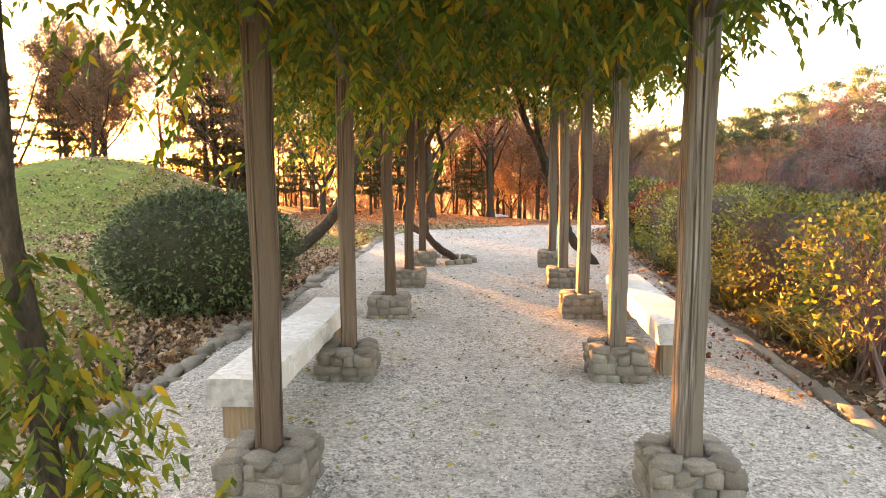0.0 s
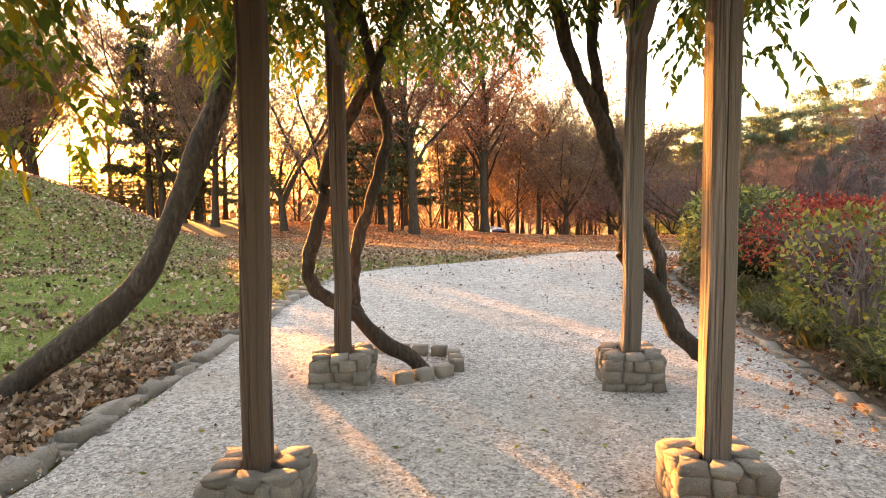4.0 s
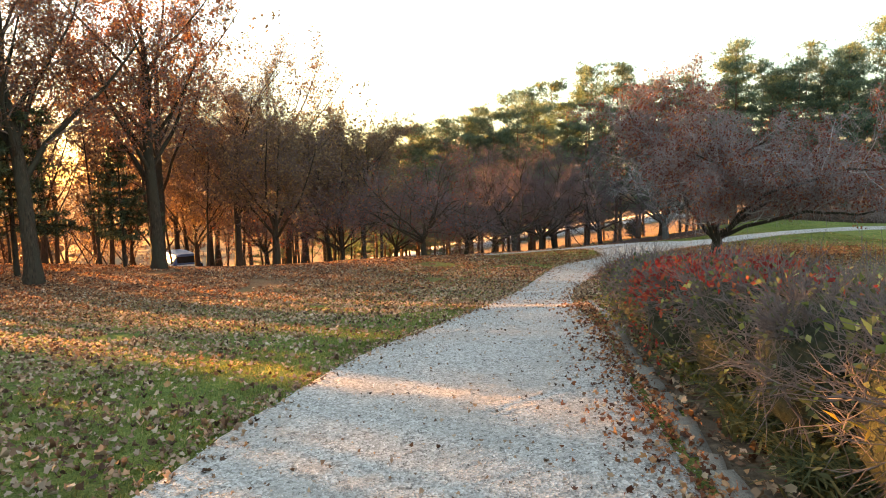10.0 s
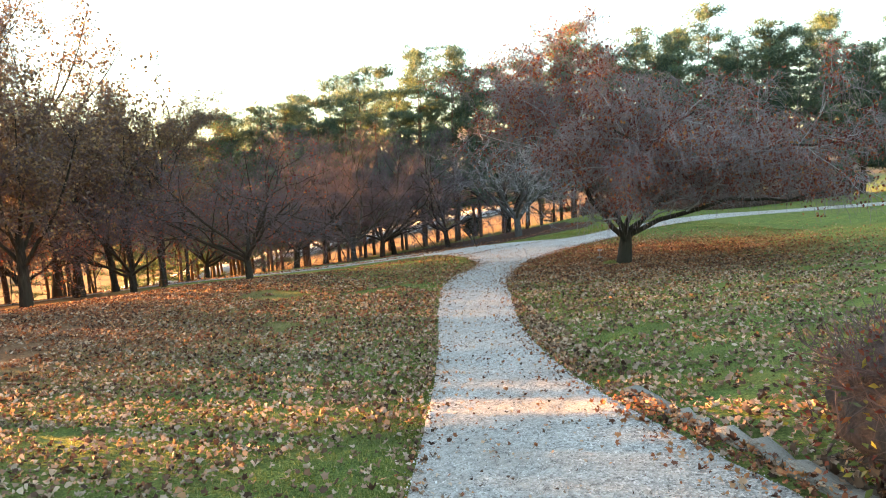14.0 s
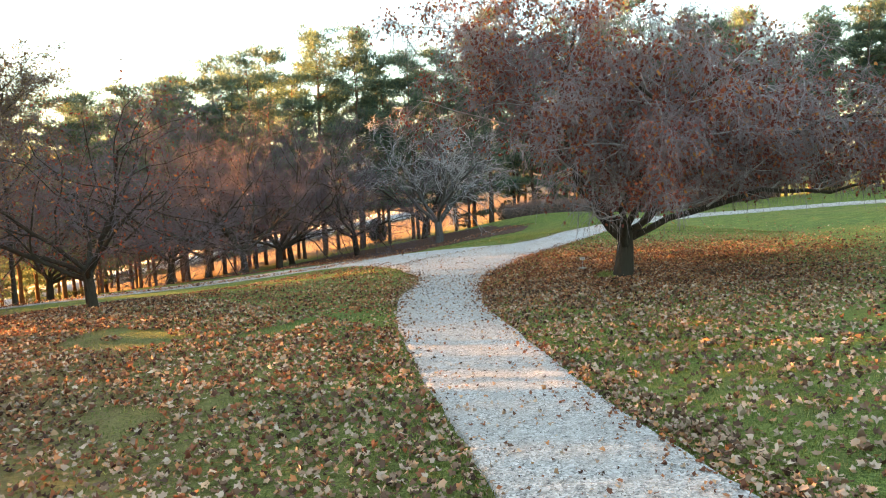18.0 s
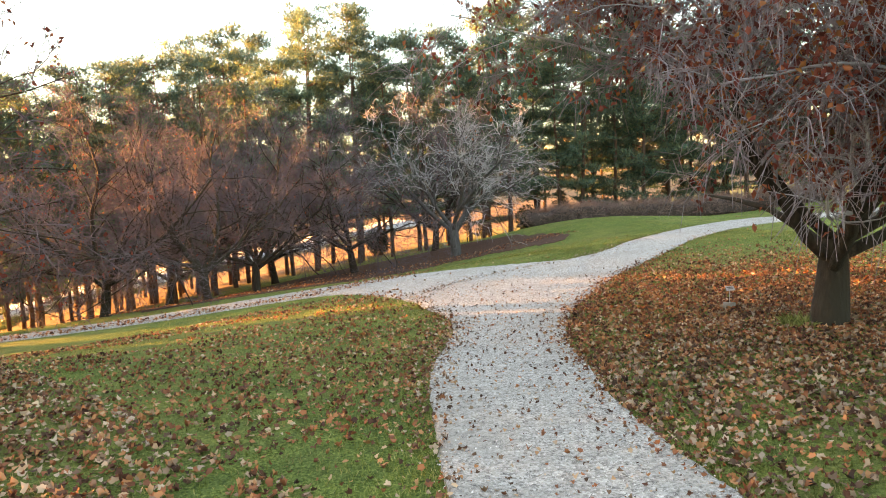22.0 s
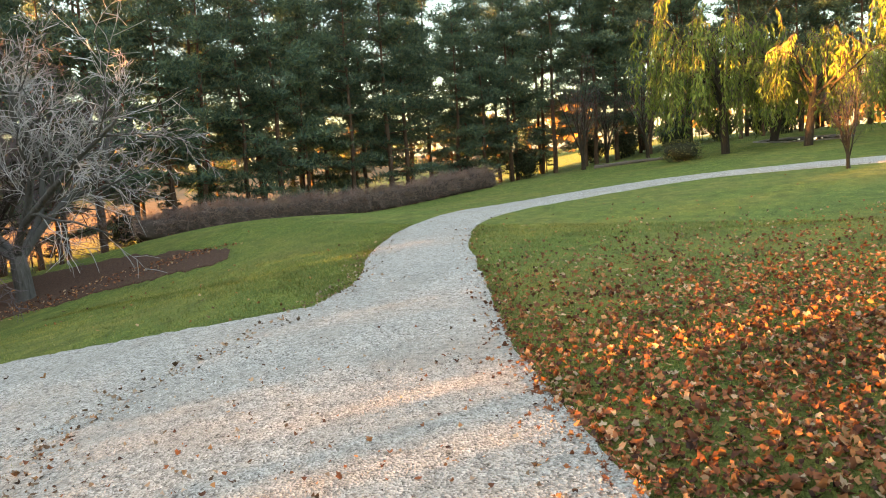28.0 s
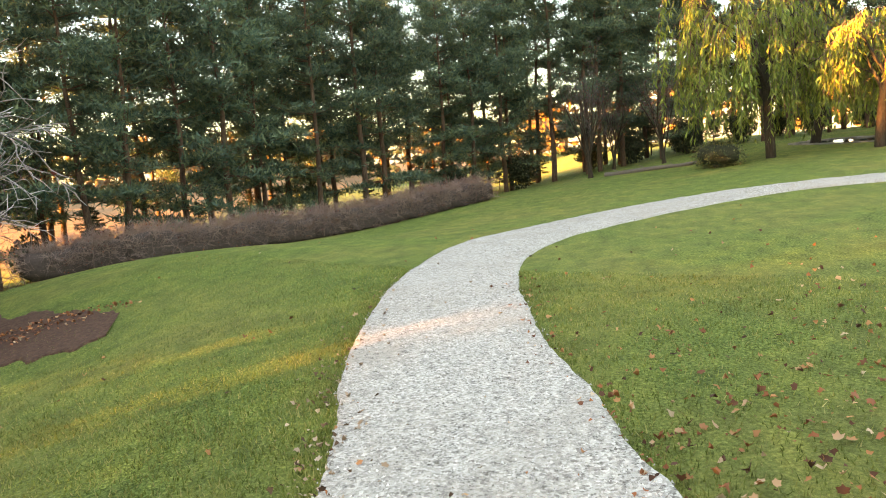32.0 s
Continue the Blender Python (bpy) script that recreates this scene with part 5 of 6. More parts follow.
# ---- shrubs ----
HEDGE_TWIG = surface("hedge_twig", [(0.3, (0.22, 0.135, 0.108)), (0.6, (0.37, 0.24, 0.195)), (0.8, (0.47, 0.33, 0.275))], 5, 0.9, None, 30, 0.3, (0.19, 0.13, 0.125))
def shrub_meshes(seed, rx, ry, h, leaves, leaf_mat, leaf=0.05, stems=16, twigs=9, twig_mat=TWIG_DARK, core=0.0, top_only=0.0, extra=None, boxy=2.6):
    """Stems from one foot, twigs on them, and leaves in an uneven clipped mass; with core, an opaque shell whose dark
    colour stands for the shade inside.
    """
    g = np.random.default_rng(seed)
    wood, tips = Geo(), []

    def outline(d):
        """How far the mass reaches along a way from its middle."""
        s = (np.abs(d[..., 0] / rx) ** boxy + np.abs(d[..., 1] / ry) ** boxy + np.abs(d[..., 2] / (h * 0.5)) ** boxy) ** (1 / boxy)
        return 1 / s
    mid = np.array((0, 0, h * 0.5))
    for i in range(stems):
        d = unit(g.normal(size=3) * (1, 1, 0.5) + UP * 0.55)
        end = mid + d * outline(d) * g.uniform(0.75, 1.02)
        start = np.array((g.normal(0, rx * 0.22), g.normal(0, ry * 0.22), -0.06))
        t = np.linspace(0, 1, 7)[:, None]
        p = start * (1 - t) + end * t + UP * (0.22 * h * np.sin(t * 3.14)) + g.normal(0, 0.018, (7, 3)) * np.sin(t * 3.14)
        wood.tube(p, np.linspace(0.010, 0.003, 7) * (0.7 + 0.4 * h), 5)
        for k in range(twigs):
            f = g.uniform(0.3, 0.98) * 6
            j = min(int(f), 5)
            q = p[j] + (p[j + 1] - p[j]) * (f - j)
            dd = unit(g.normal(size=3) + UP * 0.35 + 0.6 * unit(q - mid))
            L = g.uniform(0.12, 0.36) * (0.6 + 0.4 * h)
            t2 = np.linspace(0, 1, 4)[:, None]
            r = q + dd * L * t2 + g.normal(0, 0.015, (4, 3)) * t2
            wood.tube(r, (0.0038, 0.003, 0.0024, 0.0012), 3)
            tips.append(r)
    out = [("branchwork", wood.mesh("branchwork", twig_mat))]
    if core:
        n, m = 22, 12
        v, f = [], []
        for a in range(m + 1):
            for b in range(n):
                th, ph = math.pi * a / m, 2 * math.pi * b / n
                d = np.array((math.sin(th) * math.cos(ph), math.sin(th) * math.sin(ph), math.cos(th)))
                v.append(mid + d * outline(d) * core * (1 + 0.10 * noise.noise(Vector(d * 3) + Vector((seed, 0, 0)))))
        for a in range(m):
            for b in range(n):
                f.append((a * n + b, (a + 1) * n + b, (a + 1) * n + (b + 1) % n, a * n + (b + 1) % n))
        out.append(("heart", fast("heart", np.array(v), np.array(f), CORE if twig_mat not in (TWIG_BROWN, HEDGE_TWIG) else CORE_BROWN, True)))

    def leaf_mass(n, mat, size, low, name="foliage"):
        d = unit(g.normal(size=(n, 3)))
        lump = np.array([noise.noise(Vector(q * 2.3) + Vector((seed * 3.1, 0, 0))) + 0.5 * noise.noise(Vector(q * 6) + Vector((seed, 5, 0))) for q in d])
        c = mid + d * (outline(d) * (1 + 0.13 * lump) * (1 - 0.28 * g.random(n) ** 2))[:, None] + g.normal(0, 0.02, (n, 3))
        c = c[c[:, 2] > max(0.02, h * low)]
        way = unit(c - mid) * 0.5 + g.normal(size=(len(c), 3)) * 0.6 + UP * 0.25
        return (name, fast(name, *leaf_geo(c, way, size * g.uniform(0.6, 1.35, len(c)), size * 0.55, g, 0.18, 0.1), mat))
    if leaves:
        out.append(leaf_mass(leaves, leaf_mat, leaf, top_only))
    for n, mat, size, low in extra or ():
        out.append(leaf_mass(n, mat, size, low))
    return out


def shrub(name, label, x, y, meshes, turn=0, group="", scale=1.0, sink=0.02):
    ob = thing(name, label, "shrub", pose(x, y, ground(x, y) - sink, 0, 0, turn) @ Matrix.Diagonal((scale, scale, scale, 1)), group)
    for n, me in meshes:
        if n == "heart":
            child(n, me, ob)
        else:
            stuff_part(n, me, ob)
    return ob


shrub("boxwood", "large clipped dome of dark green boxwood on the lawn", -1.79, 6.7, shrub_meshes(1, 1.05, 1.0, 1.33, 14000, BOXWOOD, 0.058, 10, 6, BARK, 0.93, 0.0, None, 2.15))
BED = "shrubs in the stone-edged bed"
shrub("yellow_shrub", "leggy shrub with many bare stems and yellowing leaves", 4.42, 4.5, shrub_meshes(2, 0.62, 1.15, 1.38, 2600, YELLOW_SHRUB, 0.065, 60, 11, TWIG_BROWN, 0, 0.34, [(800, GREEN_SHRUB, 0.06, 0.3)]), 0, BED)
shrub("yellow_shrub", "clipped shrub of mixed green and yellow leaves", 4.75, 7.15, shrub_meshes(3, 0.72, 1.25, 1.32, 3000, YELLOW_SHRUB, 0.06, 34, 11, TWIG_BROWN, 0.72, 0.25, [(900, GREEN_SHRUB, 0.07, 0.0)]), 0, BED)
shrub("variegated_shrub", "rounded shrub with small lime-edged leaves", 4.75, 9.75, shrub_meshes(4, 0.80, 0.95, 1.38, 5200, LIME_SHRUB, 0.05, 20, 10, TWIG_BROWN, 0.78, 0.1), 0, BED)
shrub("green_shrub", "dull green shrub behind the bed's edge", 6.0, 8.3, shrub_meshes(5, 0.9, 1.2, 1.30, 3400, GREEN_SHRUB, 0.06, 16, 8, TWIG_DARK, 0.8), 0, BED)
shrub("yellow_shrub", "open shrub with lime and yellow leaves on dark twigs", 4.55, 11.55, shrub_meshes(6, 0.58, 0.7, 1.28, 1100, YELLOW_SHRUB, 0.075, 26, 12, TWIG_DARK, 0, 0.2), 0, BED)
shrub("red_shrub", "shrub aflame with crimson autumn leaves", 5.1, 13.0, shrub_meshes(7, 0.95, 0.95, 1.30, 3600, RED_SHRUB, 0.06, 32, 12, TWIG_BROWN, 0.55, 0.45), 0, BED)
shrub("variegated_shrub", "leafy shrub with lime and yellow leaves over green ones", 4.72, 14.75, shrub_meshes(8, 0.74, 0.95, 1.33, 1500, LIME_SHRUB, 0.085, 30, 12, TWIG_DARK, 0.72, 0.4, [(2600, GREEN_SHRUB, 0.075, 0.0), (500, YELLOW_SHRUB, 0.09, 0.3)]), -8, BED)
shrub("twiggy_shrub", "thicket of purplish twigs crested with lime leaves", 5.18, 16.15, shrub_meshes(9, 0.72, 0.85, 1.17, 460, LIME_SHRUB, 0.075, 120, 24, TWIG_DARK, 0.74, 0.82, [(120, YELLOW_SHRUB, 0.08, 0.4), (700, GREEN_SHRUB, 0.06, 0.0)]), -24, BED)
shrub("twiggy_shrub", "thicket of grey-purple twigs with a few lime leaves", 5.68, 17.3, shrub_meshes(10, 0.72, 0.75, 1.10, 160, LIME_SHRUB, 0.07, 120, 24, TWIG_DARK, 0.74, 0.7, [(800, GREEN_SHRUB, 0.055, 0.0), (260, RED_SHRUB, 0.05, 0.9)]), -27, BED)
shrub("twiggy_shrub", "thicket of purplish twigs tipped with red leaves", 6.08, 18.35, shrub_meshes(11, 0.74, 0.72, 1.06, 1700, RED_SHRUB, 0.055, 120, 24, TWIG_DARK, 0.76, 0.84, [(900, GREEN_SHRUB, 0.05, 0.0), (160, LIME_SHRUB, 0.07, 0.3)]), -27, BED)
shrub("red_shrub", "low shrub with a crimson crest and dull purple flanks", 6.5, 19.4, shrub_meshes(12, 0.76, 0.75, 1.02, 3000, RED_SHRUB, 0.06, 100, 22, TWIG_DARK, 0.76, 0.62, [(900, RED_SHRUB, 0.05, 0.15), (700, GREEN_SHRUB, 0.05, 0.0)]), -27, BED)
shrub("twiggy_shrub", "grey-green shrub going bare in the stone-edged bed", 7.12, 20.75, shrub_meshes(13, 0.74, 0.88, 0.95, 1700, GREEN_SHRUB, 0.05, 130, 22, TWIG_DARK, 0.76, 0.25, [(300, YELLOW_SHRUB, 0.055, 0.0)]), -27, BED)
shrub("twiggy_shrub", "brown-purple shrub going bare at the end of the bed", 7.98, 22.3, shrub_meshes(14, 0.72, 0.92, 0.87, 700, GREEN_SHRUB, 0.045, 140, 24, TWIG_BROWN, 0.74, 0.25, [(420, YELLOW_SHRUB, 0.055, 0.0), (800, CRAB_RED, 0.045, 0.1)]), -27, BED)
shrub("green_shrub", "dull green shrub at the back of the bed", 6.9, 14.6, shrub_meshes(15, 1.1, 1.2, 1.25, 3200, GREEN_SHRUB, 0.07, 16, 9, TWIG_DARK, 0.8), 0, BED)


# strap-leaved perennials along the foot of the shrubs
def herb(seed, n, length, mat):
    g = np.random.default_rng(seed)
    a = g.uniform(0, 6.28, n)
    out = np.stack((np.cos(a), np.sin(a), 0 * a), -1)
    L = length * g.uniform(0.5, 1.2, (n, 1))
    base = g.normal(0, 0.07, (n, 3)) * (1, 1, 0)
    side = np.stack((-np.sin(a), np.cos(a), 0 * a), -1) * 0.014
    rows = []
    for t in (0.0, 0.35, 0.7, 1.0):
        p = base + out * L * 0.75 * t ** 1.3 + UP * L * (1.25 * t - 0.75 * t * t)
        w = side * (1.0 - 0.85 * t)
        rows += [p - w, p + w]
    v = np.stack(rows, 1).reshape(-1, 3)
    k = np.arange(n)[:, None] * 8
    f = np.concatenate([k + np.array(q) for q in ((0, 1, 3, 2), (2, 3, 5, 4), (4, 5, 7, 6))], 0)
    return fast("foliage", v, f, mat)


HERBS = [herb(1, 90, 0.50, GREEN_SHRUB), herb(2, 60, 0.42, YELLOW_SHRUB), herb(3, 80, 0.44, LIME_SHRUB)]
g = np.random.default_rng(3)
for i in range(118):
    f = (i + g.random()) / 118
    y0 = 4.9 + f * 17.7
    x0 = float(np.interp(y0, le[:, 1], le[:, 0])) + g.uniform(0.38, 0.85)
    ob = thing("perennial", "clump of arching strap leaves at the stone edge", "plant", pose(x0, y0, ground(x0, y0) - 0.01, 0, 0, g.uniform(0, 360)) @ Matrix.Diagonal((1, 1, g.uniform(0.7, 1.2), 1)), "perennials at the bed's foot")
    stuff_part("foliage", HERBS[int(g.choice(3, p=(0.86, 0.11, 0.03)))], ob)

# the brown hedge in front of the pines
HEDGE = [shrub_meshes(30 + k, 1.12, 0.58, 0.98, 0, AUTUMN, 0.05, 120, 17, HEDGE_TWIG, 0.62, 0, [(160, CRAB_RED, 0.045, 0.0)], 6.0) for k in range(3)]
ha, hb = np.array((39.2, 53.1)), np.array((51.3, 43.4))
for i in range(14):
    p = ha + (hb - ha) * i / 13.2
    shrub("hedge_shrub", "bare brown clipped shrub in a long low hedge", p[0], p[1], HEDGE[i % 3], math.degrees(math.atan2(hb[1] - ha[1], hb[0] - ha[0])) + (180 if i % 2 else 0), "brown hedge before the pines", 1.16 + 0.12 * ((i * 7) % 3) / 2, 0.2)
shrub("green_shrub", "low dark green bush under a willow", 51.2, 34.2, shrub_meshes(41, 1.2, 0.9, 0.95, 1500, GREEN_SHRUB, 0.10, 12, 8, TWIG_DARK, 0.8))
for i, (x, y) in enumerate(((60.0, 42.0), (64, 36), (63.5, 33), (65, 30), (64, 26.5), (66, 23), (63, 20), (65, 16), (62, 12), (58, 45.5), (67, 38), (66, 33), (68, 27), (67, 19), (40.6, 67.8), (47.5, 60.5))):
    shrub("young_conifer", "small bushy conifer in the shade of the pines", x, y, shrub_meshes(50 + i % 2, 0.9, 0.9, 1.9, 1200, SPRUCE, 0.16, 8, 6, BARK, 0.7, 0, None, 1.5), 40 * i, "undergrowth among the pines")


# ---- leaf litter, gravel stones, grass ----
def star_leaves(p, size, g, flat=0.35, lobes=(0.6, 1.0, 0.62, 1.05, 0.66, 0.95)):
    """Lobed leaves that lie about: a curled star of triangles each."""
    n, m = len(p), len(lobes)
    ang = g.uniform(0, 6.28, n)
    lobes = np.array(lobes)
    th = np.arange(m) * 2 * math.pi / m
    nor = unit(UP + g.normal(0, flat, (n, 3)))
    a = unit(np.cross(nor, np.stack((np.cos(ang), np.sin(ang), 0 * ang), -1)))
    b = np.cross(nor, a)
    s = np.broadcast_to(size, (n,))[:, None, None] * 0.5
    curl = g.normal(0.3, 0.42, (n, 1, 1))
    fold = g.normal(0.12, 0.5, (n, 1, 1))
    rim = p[:, None] + s * lobes[None, :, None] * (a[:, None] * np.cos(th)[None, :, None] * g.uniform(0.7, 1, (n, 1, 1)) + b[:, None] * np.sin(th)[None, :, None]) + nor[:, None] * s * (curl * lobes[None, :, None] ** 2 + fold * np.abs(np.sin(th))[None, :, None])
    v = np.concatenate((p[:, None], rim), 1)
    lowest = v[..., 2].min(1)
    v[..., 2] += (p[:, 2] - lowest)[:, None] + 0.002
    k = np.arange(n)[:, None] * (m + 1)
    f = np.concatenate([k + np.array((0, 1 + i, 1 + (i + 1) % m)) for i in range(m)], 0)
    return v.reshape(-1, 3), f


MAPLE = (1.0, 0.64, 0.94, 0.62, 0.74, 0.50, 0.52, 0.46, 0.70, 0.60, 0.92, 0.66)


def on_ground(x, y, lift=0.0):
    return np.stack((x, y, height(x, y) + lift), -1)


RIM = np.concatenate((WL[::4], WR[::-4]))


def off_path(x, y, margin=0.0):
    """True where a place lies at least the margin outside the gravel walk."""
    a, b = RIM, np.roll(RIM, -1, 0)
    ab = b - a
    ab2 = (ab ** 2).sum(1) + 1e-12
    keep = np.ones(len(x), bool)
    for i in range(0, len(x), 8000):
        px, py = x[i:i + 8000, None], y[i:i + 8000, None]
        cross = (a[None, :, 1] > py) != (b[None, :, 1] > py)
        at_x = a[None, :, 0] + (py - a[None, :, 1]) * (ab[:, 0] / np.where(np.abs(ab[:, 1]) < 1e-9, 1e-9, ab[:, 1]))[None]
        inside = (cross & (px < at_x)).sum(1) % 2 == 1
        if margin == 0:
            keep[i:i + 8000] = ~inside
            continue
        t = np.clip(((px - a[None, :, 0]) * ab[None, :, 0] + (py - a[None, :, 1]) * ab[None, :, 1]) / ab2[None], 0, 1)
        d = np.sqrt(((px - a[None, :, 0] - t * ab[None, :, 0]) ** 2 + (py - a[None, :, 1] - t * ab[None, :, 1]) ** 2).min(1))
        keep[i:i + 8000] = np.where(inside, -d, d) > margin
    return keep


def lay_leaves(name, label, pts, size, mat, flat=0.42):
    close = ~off_path(pts[:, 0], pts[:, 1], 2.6) & (size > 0.05)
    v, f = join(star_leaves(pts[close], size[close] * 1.1, g, flat, MAPLE), star_leaves(pts[~close], size[~close], g, flat))
    return tagged(new(name, fast(name, v, f, mat)), label, "leaves", kind="stuff")


g = np.random.default_rng(101)


def patchy(x, y, scale, cut, seed):
    return np.array([noise.noise((a * scale, b * scale, seed)) + 0.4 * noise.noise((a * scale * 4, b * scale * 4, seed)) for a, b in zip(x, y)]) > cut


# pale brown leaves over the broad lawn
n = 170000
x, y = g.uniform(-9, 13, n), 16 + 28 * g.random(n) ** 0.8
k = off_path(x, y, 0.02) & ((x < 3.5 + (y - 16) * 0.62)) & ((y > 19 + x * 0.2) | (g.random(n) < 0.7))
k &= patchy(x, y, 0.35, -0.5, 3)
k &= g.random(n) < np.where(y > 26, 1.0, np.where(off_path(x, y, 3.2), 1.0, np.where(off_path(x, y, 1.5), 0.68, 0.34)))
x, y = x[k], y[k]
rusty = g.random(len(x)) < np.clip((y - 29) / 7, 0, 0.6)
lay_leaves("fallen_leaves", "pale brown leaves strewn over the lawn", on_ground(x[~rusty], y[~rusty], 0.016), g.uniform(0.032, 0.08, (~rusty).sum()), LITTER)
lay_leaves("fallen_leaves", "rusty brown leaves strewn over the lower lawn", on_ground(x[rusty], y[rusty], 0.016), g.uniform(0.035, 0.085, rusty.sum()), LITTER_RED)
# leaves round the mound and beside the pergola
n = 44000
x, y = -1.1 - np.abs(g.normal(0, 7.5, n)), g.uniform(0, 28, n)
k = (patchy(x, y, 0.5, -0.3, 9) | (x > -2.2)) & ((g.random(n) < 0.3) | (y < 12.5) | (x < -5.5))
lay_leaves("fallen_leaves", "scattered dry leaves on the grass by the pergola", on_ground(x[k], y[k], 0.012), g.uniform(0.05, 0.10, k.sum()), LITTER)
n = 2600
x, y = g.uniform(-1.4, 3.6, n), g.uniform(15.4, 20.5, n)
k = off_path(x, y, 0.05)
lay_leaves("fallen_leaves", "dry leaves on the grass where the court ends", on_ground(x[k], y[k], 0.016), g.uniform(0.04, 0.09, k.sum()), LITTER)
# right-hand lawn
n = 34000
x, y = g.uniform(7.6, 22, n), g.uniform(21, 36, n)
k = off_path(x, y, 0.02) & (x - 8.0 > (y - 25) * 0.6) & patchy(x, y, 0.3, -0.25, 5)
lay_leaves("fallen_leaves", "tan leaves scattered over the lawn", on_ground(x[k], y[k], 0.012), g.uniform(0.04, 0.085, k.sum()), LITTER)
# rusty leaves under the crabapple
n = 60000
x, y = g.normal(20.9, 3.3, n), g.normal(35.2, 2.9, n)
k = off_path(x, y, -0.12) & (y < 40) & (x > 13)
lay_leaves("fallen_leaves", "rusty red leaves thick under the crabapple", on_ground(x[k], y[k], 0.012), 0.024 + 0.054 * g.random(k.sum()) ** 1.4, LITTER_RED)
# the far side of the junction and the last lawn, thinner and thinner
n = 10000
x, y = g.uniform(13, 21, n), g.uniform(36, 45, n)
k = off_path(x, y, 0.02) & (x < 13 + (y - 34) * 0.85) & patchy(x, y, 0.5, -0.2, 6)
lay_leaves("fallen_leaves", "brown and orange leaves by the fork of the path", on_ground(x[k], y[k], 0.012), g.uniform(0.03, 0.075, k.sum()), LITTER_RED)
n = 500
x, y = g.uniform(21, 40, n), g.uniform(33, 49, n)
k = off_path(x, y, 0.02) & (g.random(n) < np.exp(-(x - 22) / 9))
lay_leaves("fallen_leaves", "a few bright leaves on the mown grass", on_ground(x[k], y[k], 0.015), g.uniform(0.04, 0.085, k.sum()), LITTER_RED)
n = 2600
u, q = g.random(n), g.random(n)
x, y = 18 + 15 * u, 51.8 - 5.6 * np.clip(u - 0.55, 0, 1) ** 1.3 * 2.6 + 4.5 * q * (1 - 0.7 * u ** 4)
lay_leaves("fallen_leaves", "dark crumbled leaves over the mulch", on_ground(x, y, 0.03), g.uniform(0.03, 0.09, n), LITTER_RED)
n = 3000
x = g.uniform(4, 24, n)
y = np.interp(x, [p[0] for p in BL[::-1][:-4]], [p[1] for p in BL[::-1][:-4]]) + np.abs(g.normal(0, 0.9, n)) - 0.2
lay_leaves("fallen_leaves", "red-brown leaves over the gravel side path", on_ground(x, y, 0.04), 0.03 + 0.06 * g.random(n) ** 1.4, LITTER_RED)
# along the edgings, and blown over the gravel
n = 5600
f = g.random(n)
y = 4 + 21 * f
x = np.interp(y, le[:, 1], le[:, 0]) - 0.02 - np.abs(g.normal(0, 0.30, n))
k = g.random(n) < 0.25 + 0.75 * (f > 0.45)
lay_leaves("fallen_leaves", "leaves drifted against the stone edge", on_ground(x[k], y[k], 0.045), 0.018 + 0.045 * g.random(k.sum()) ** 1.5, LITTER_RED)
n = 3400
y = g.uniform(3, 12.8, n)
x = -1.05 - np.abs(g.normal(0, 0.6, n))
lay_leaves("fallen_leaves", "dry leaves banked along the field stones", on_ground(x, y, 0.02), g.uniform(0.04, 0.09, n), LITTER)
i = g.integers(0, len(WL), 5600)
u = g.random(5600)
p = WL[i] * (1 - u[:, None]) + WR[i] * u[:, None]
p = p[(p[:, 1] > -4) & (p[:, 1] < 44) & (g.random(len(p)) < np.clip((25 - p[:, 0]) / 5, 0.04, 1))]
i = g.choice(np.nonzero((WL[:, 1] > 24) & (WL[:, 0] < 28))[0], 2600)
u = np.clip(g.beta(0.5, 0.5, 2600), 0.01, 0.99)
q = WL[i] * (1 - u[:, None]) + WR[i] * u[:, None] + g.normal(0, 0.12, (2600, 2))
q = q[g.random(2600) < np.clip((24 - q[:, 0]) / 4, 0.03, 1)]
lay_leaves("fallen_leaves", "crumbled red and brown leaves on the gravel", on_ground(q[:, 0], q[:, 1], 0.042), g.uniform(0.015, 0.055, len(q)), LITTER_RED)
lay_leaves("fallen_leaves", "small leaves scattered on the gravel", on_ground(p[:, 0], p[:, 1], 0.042), g.uniform(0.018, 0.045, len(p)), LITTER)
n = 420
x, y = g.uniform(-0.6, 3.6, n), g.uniform(0.5, 9.5, n)
v, f = leaf_geo(on_ground(x, y, 0.045), g.normal(size=(n, 3)) * (1, 1, 0.08), 0.05, 0.022, g, 0.2)
tagged(new("fallen_leaflets", fast("fallen_leaflets", v, f, YELLOW_SHRUB)), "yellow wisteria leaflets on the gravel", "leaves", kind="stuff")

n = 3000
y = g.uniform(2, 24, n)
x = np.interp(y, le[:, 1], le[:, 0]) + 0.1 + np.abs(g.normal(0, 0.6, n))
lay_leaves("fallen_leaves", "dry leaves on the soil under the shrubs", on_ground(x, y, 0.03), g.uniform(0.04, 0.09, n), LITTER)

# leaves and crumbs caught along both edges of the walk
for WE, way in ((WL, 1), (WR, -1)):
    i = g.choice(np.nonzero((WE[:, 1] > 16) & (WE[:, 0] < 33) & (WE[:, 0] > 1))[0], 3600)
    out = unit(WL[i] - WR[i]) * way
    q = WE[i] + out * g.normal(0.02, 0.16, (3600, 1)) + g.normal(0, 0.08, (3600, 2))
    fade = g.random(3600) < np.clip((34 - q[:, 0]) / 12, 0.12, 1)
    q = q[fade]
    lay_leaves("fallen_leaves", "leaf crumbs caught along the edge of the gravel", on_ground(q[:, 0], q[:, 1], 0.03), 0.015 + 0.05 * g.random(len(q)) ** 1.5, LITTER_RED if way < 0 else LITTER)

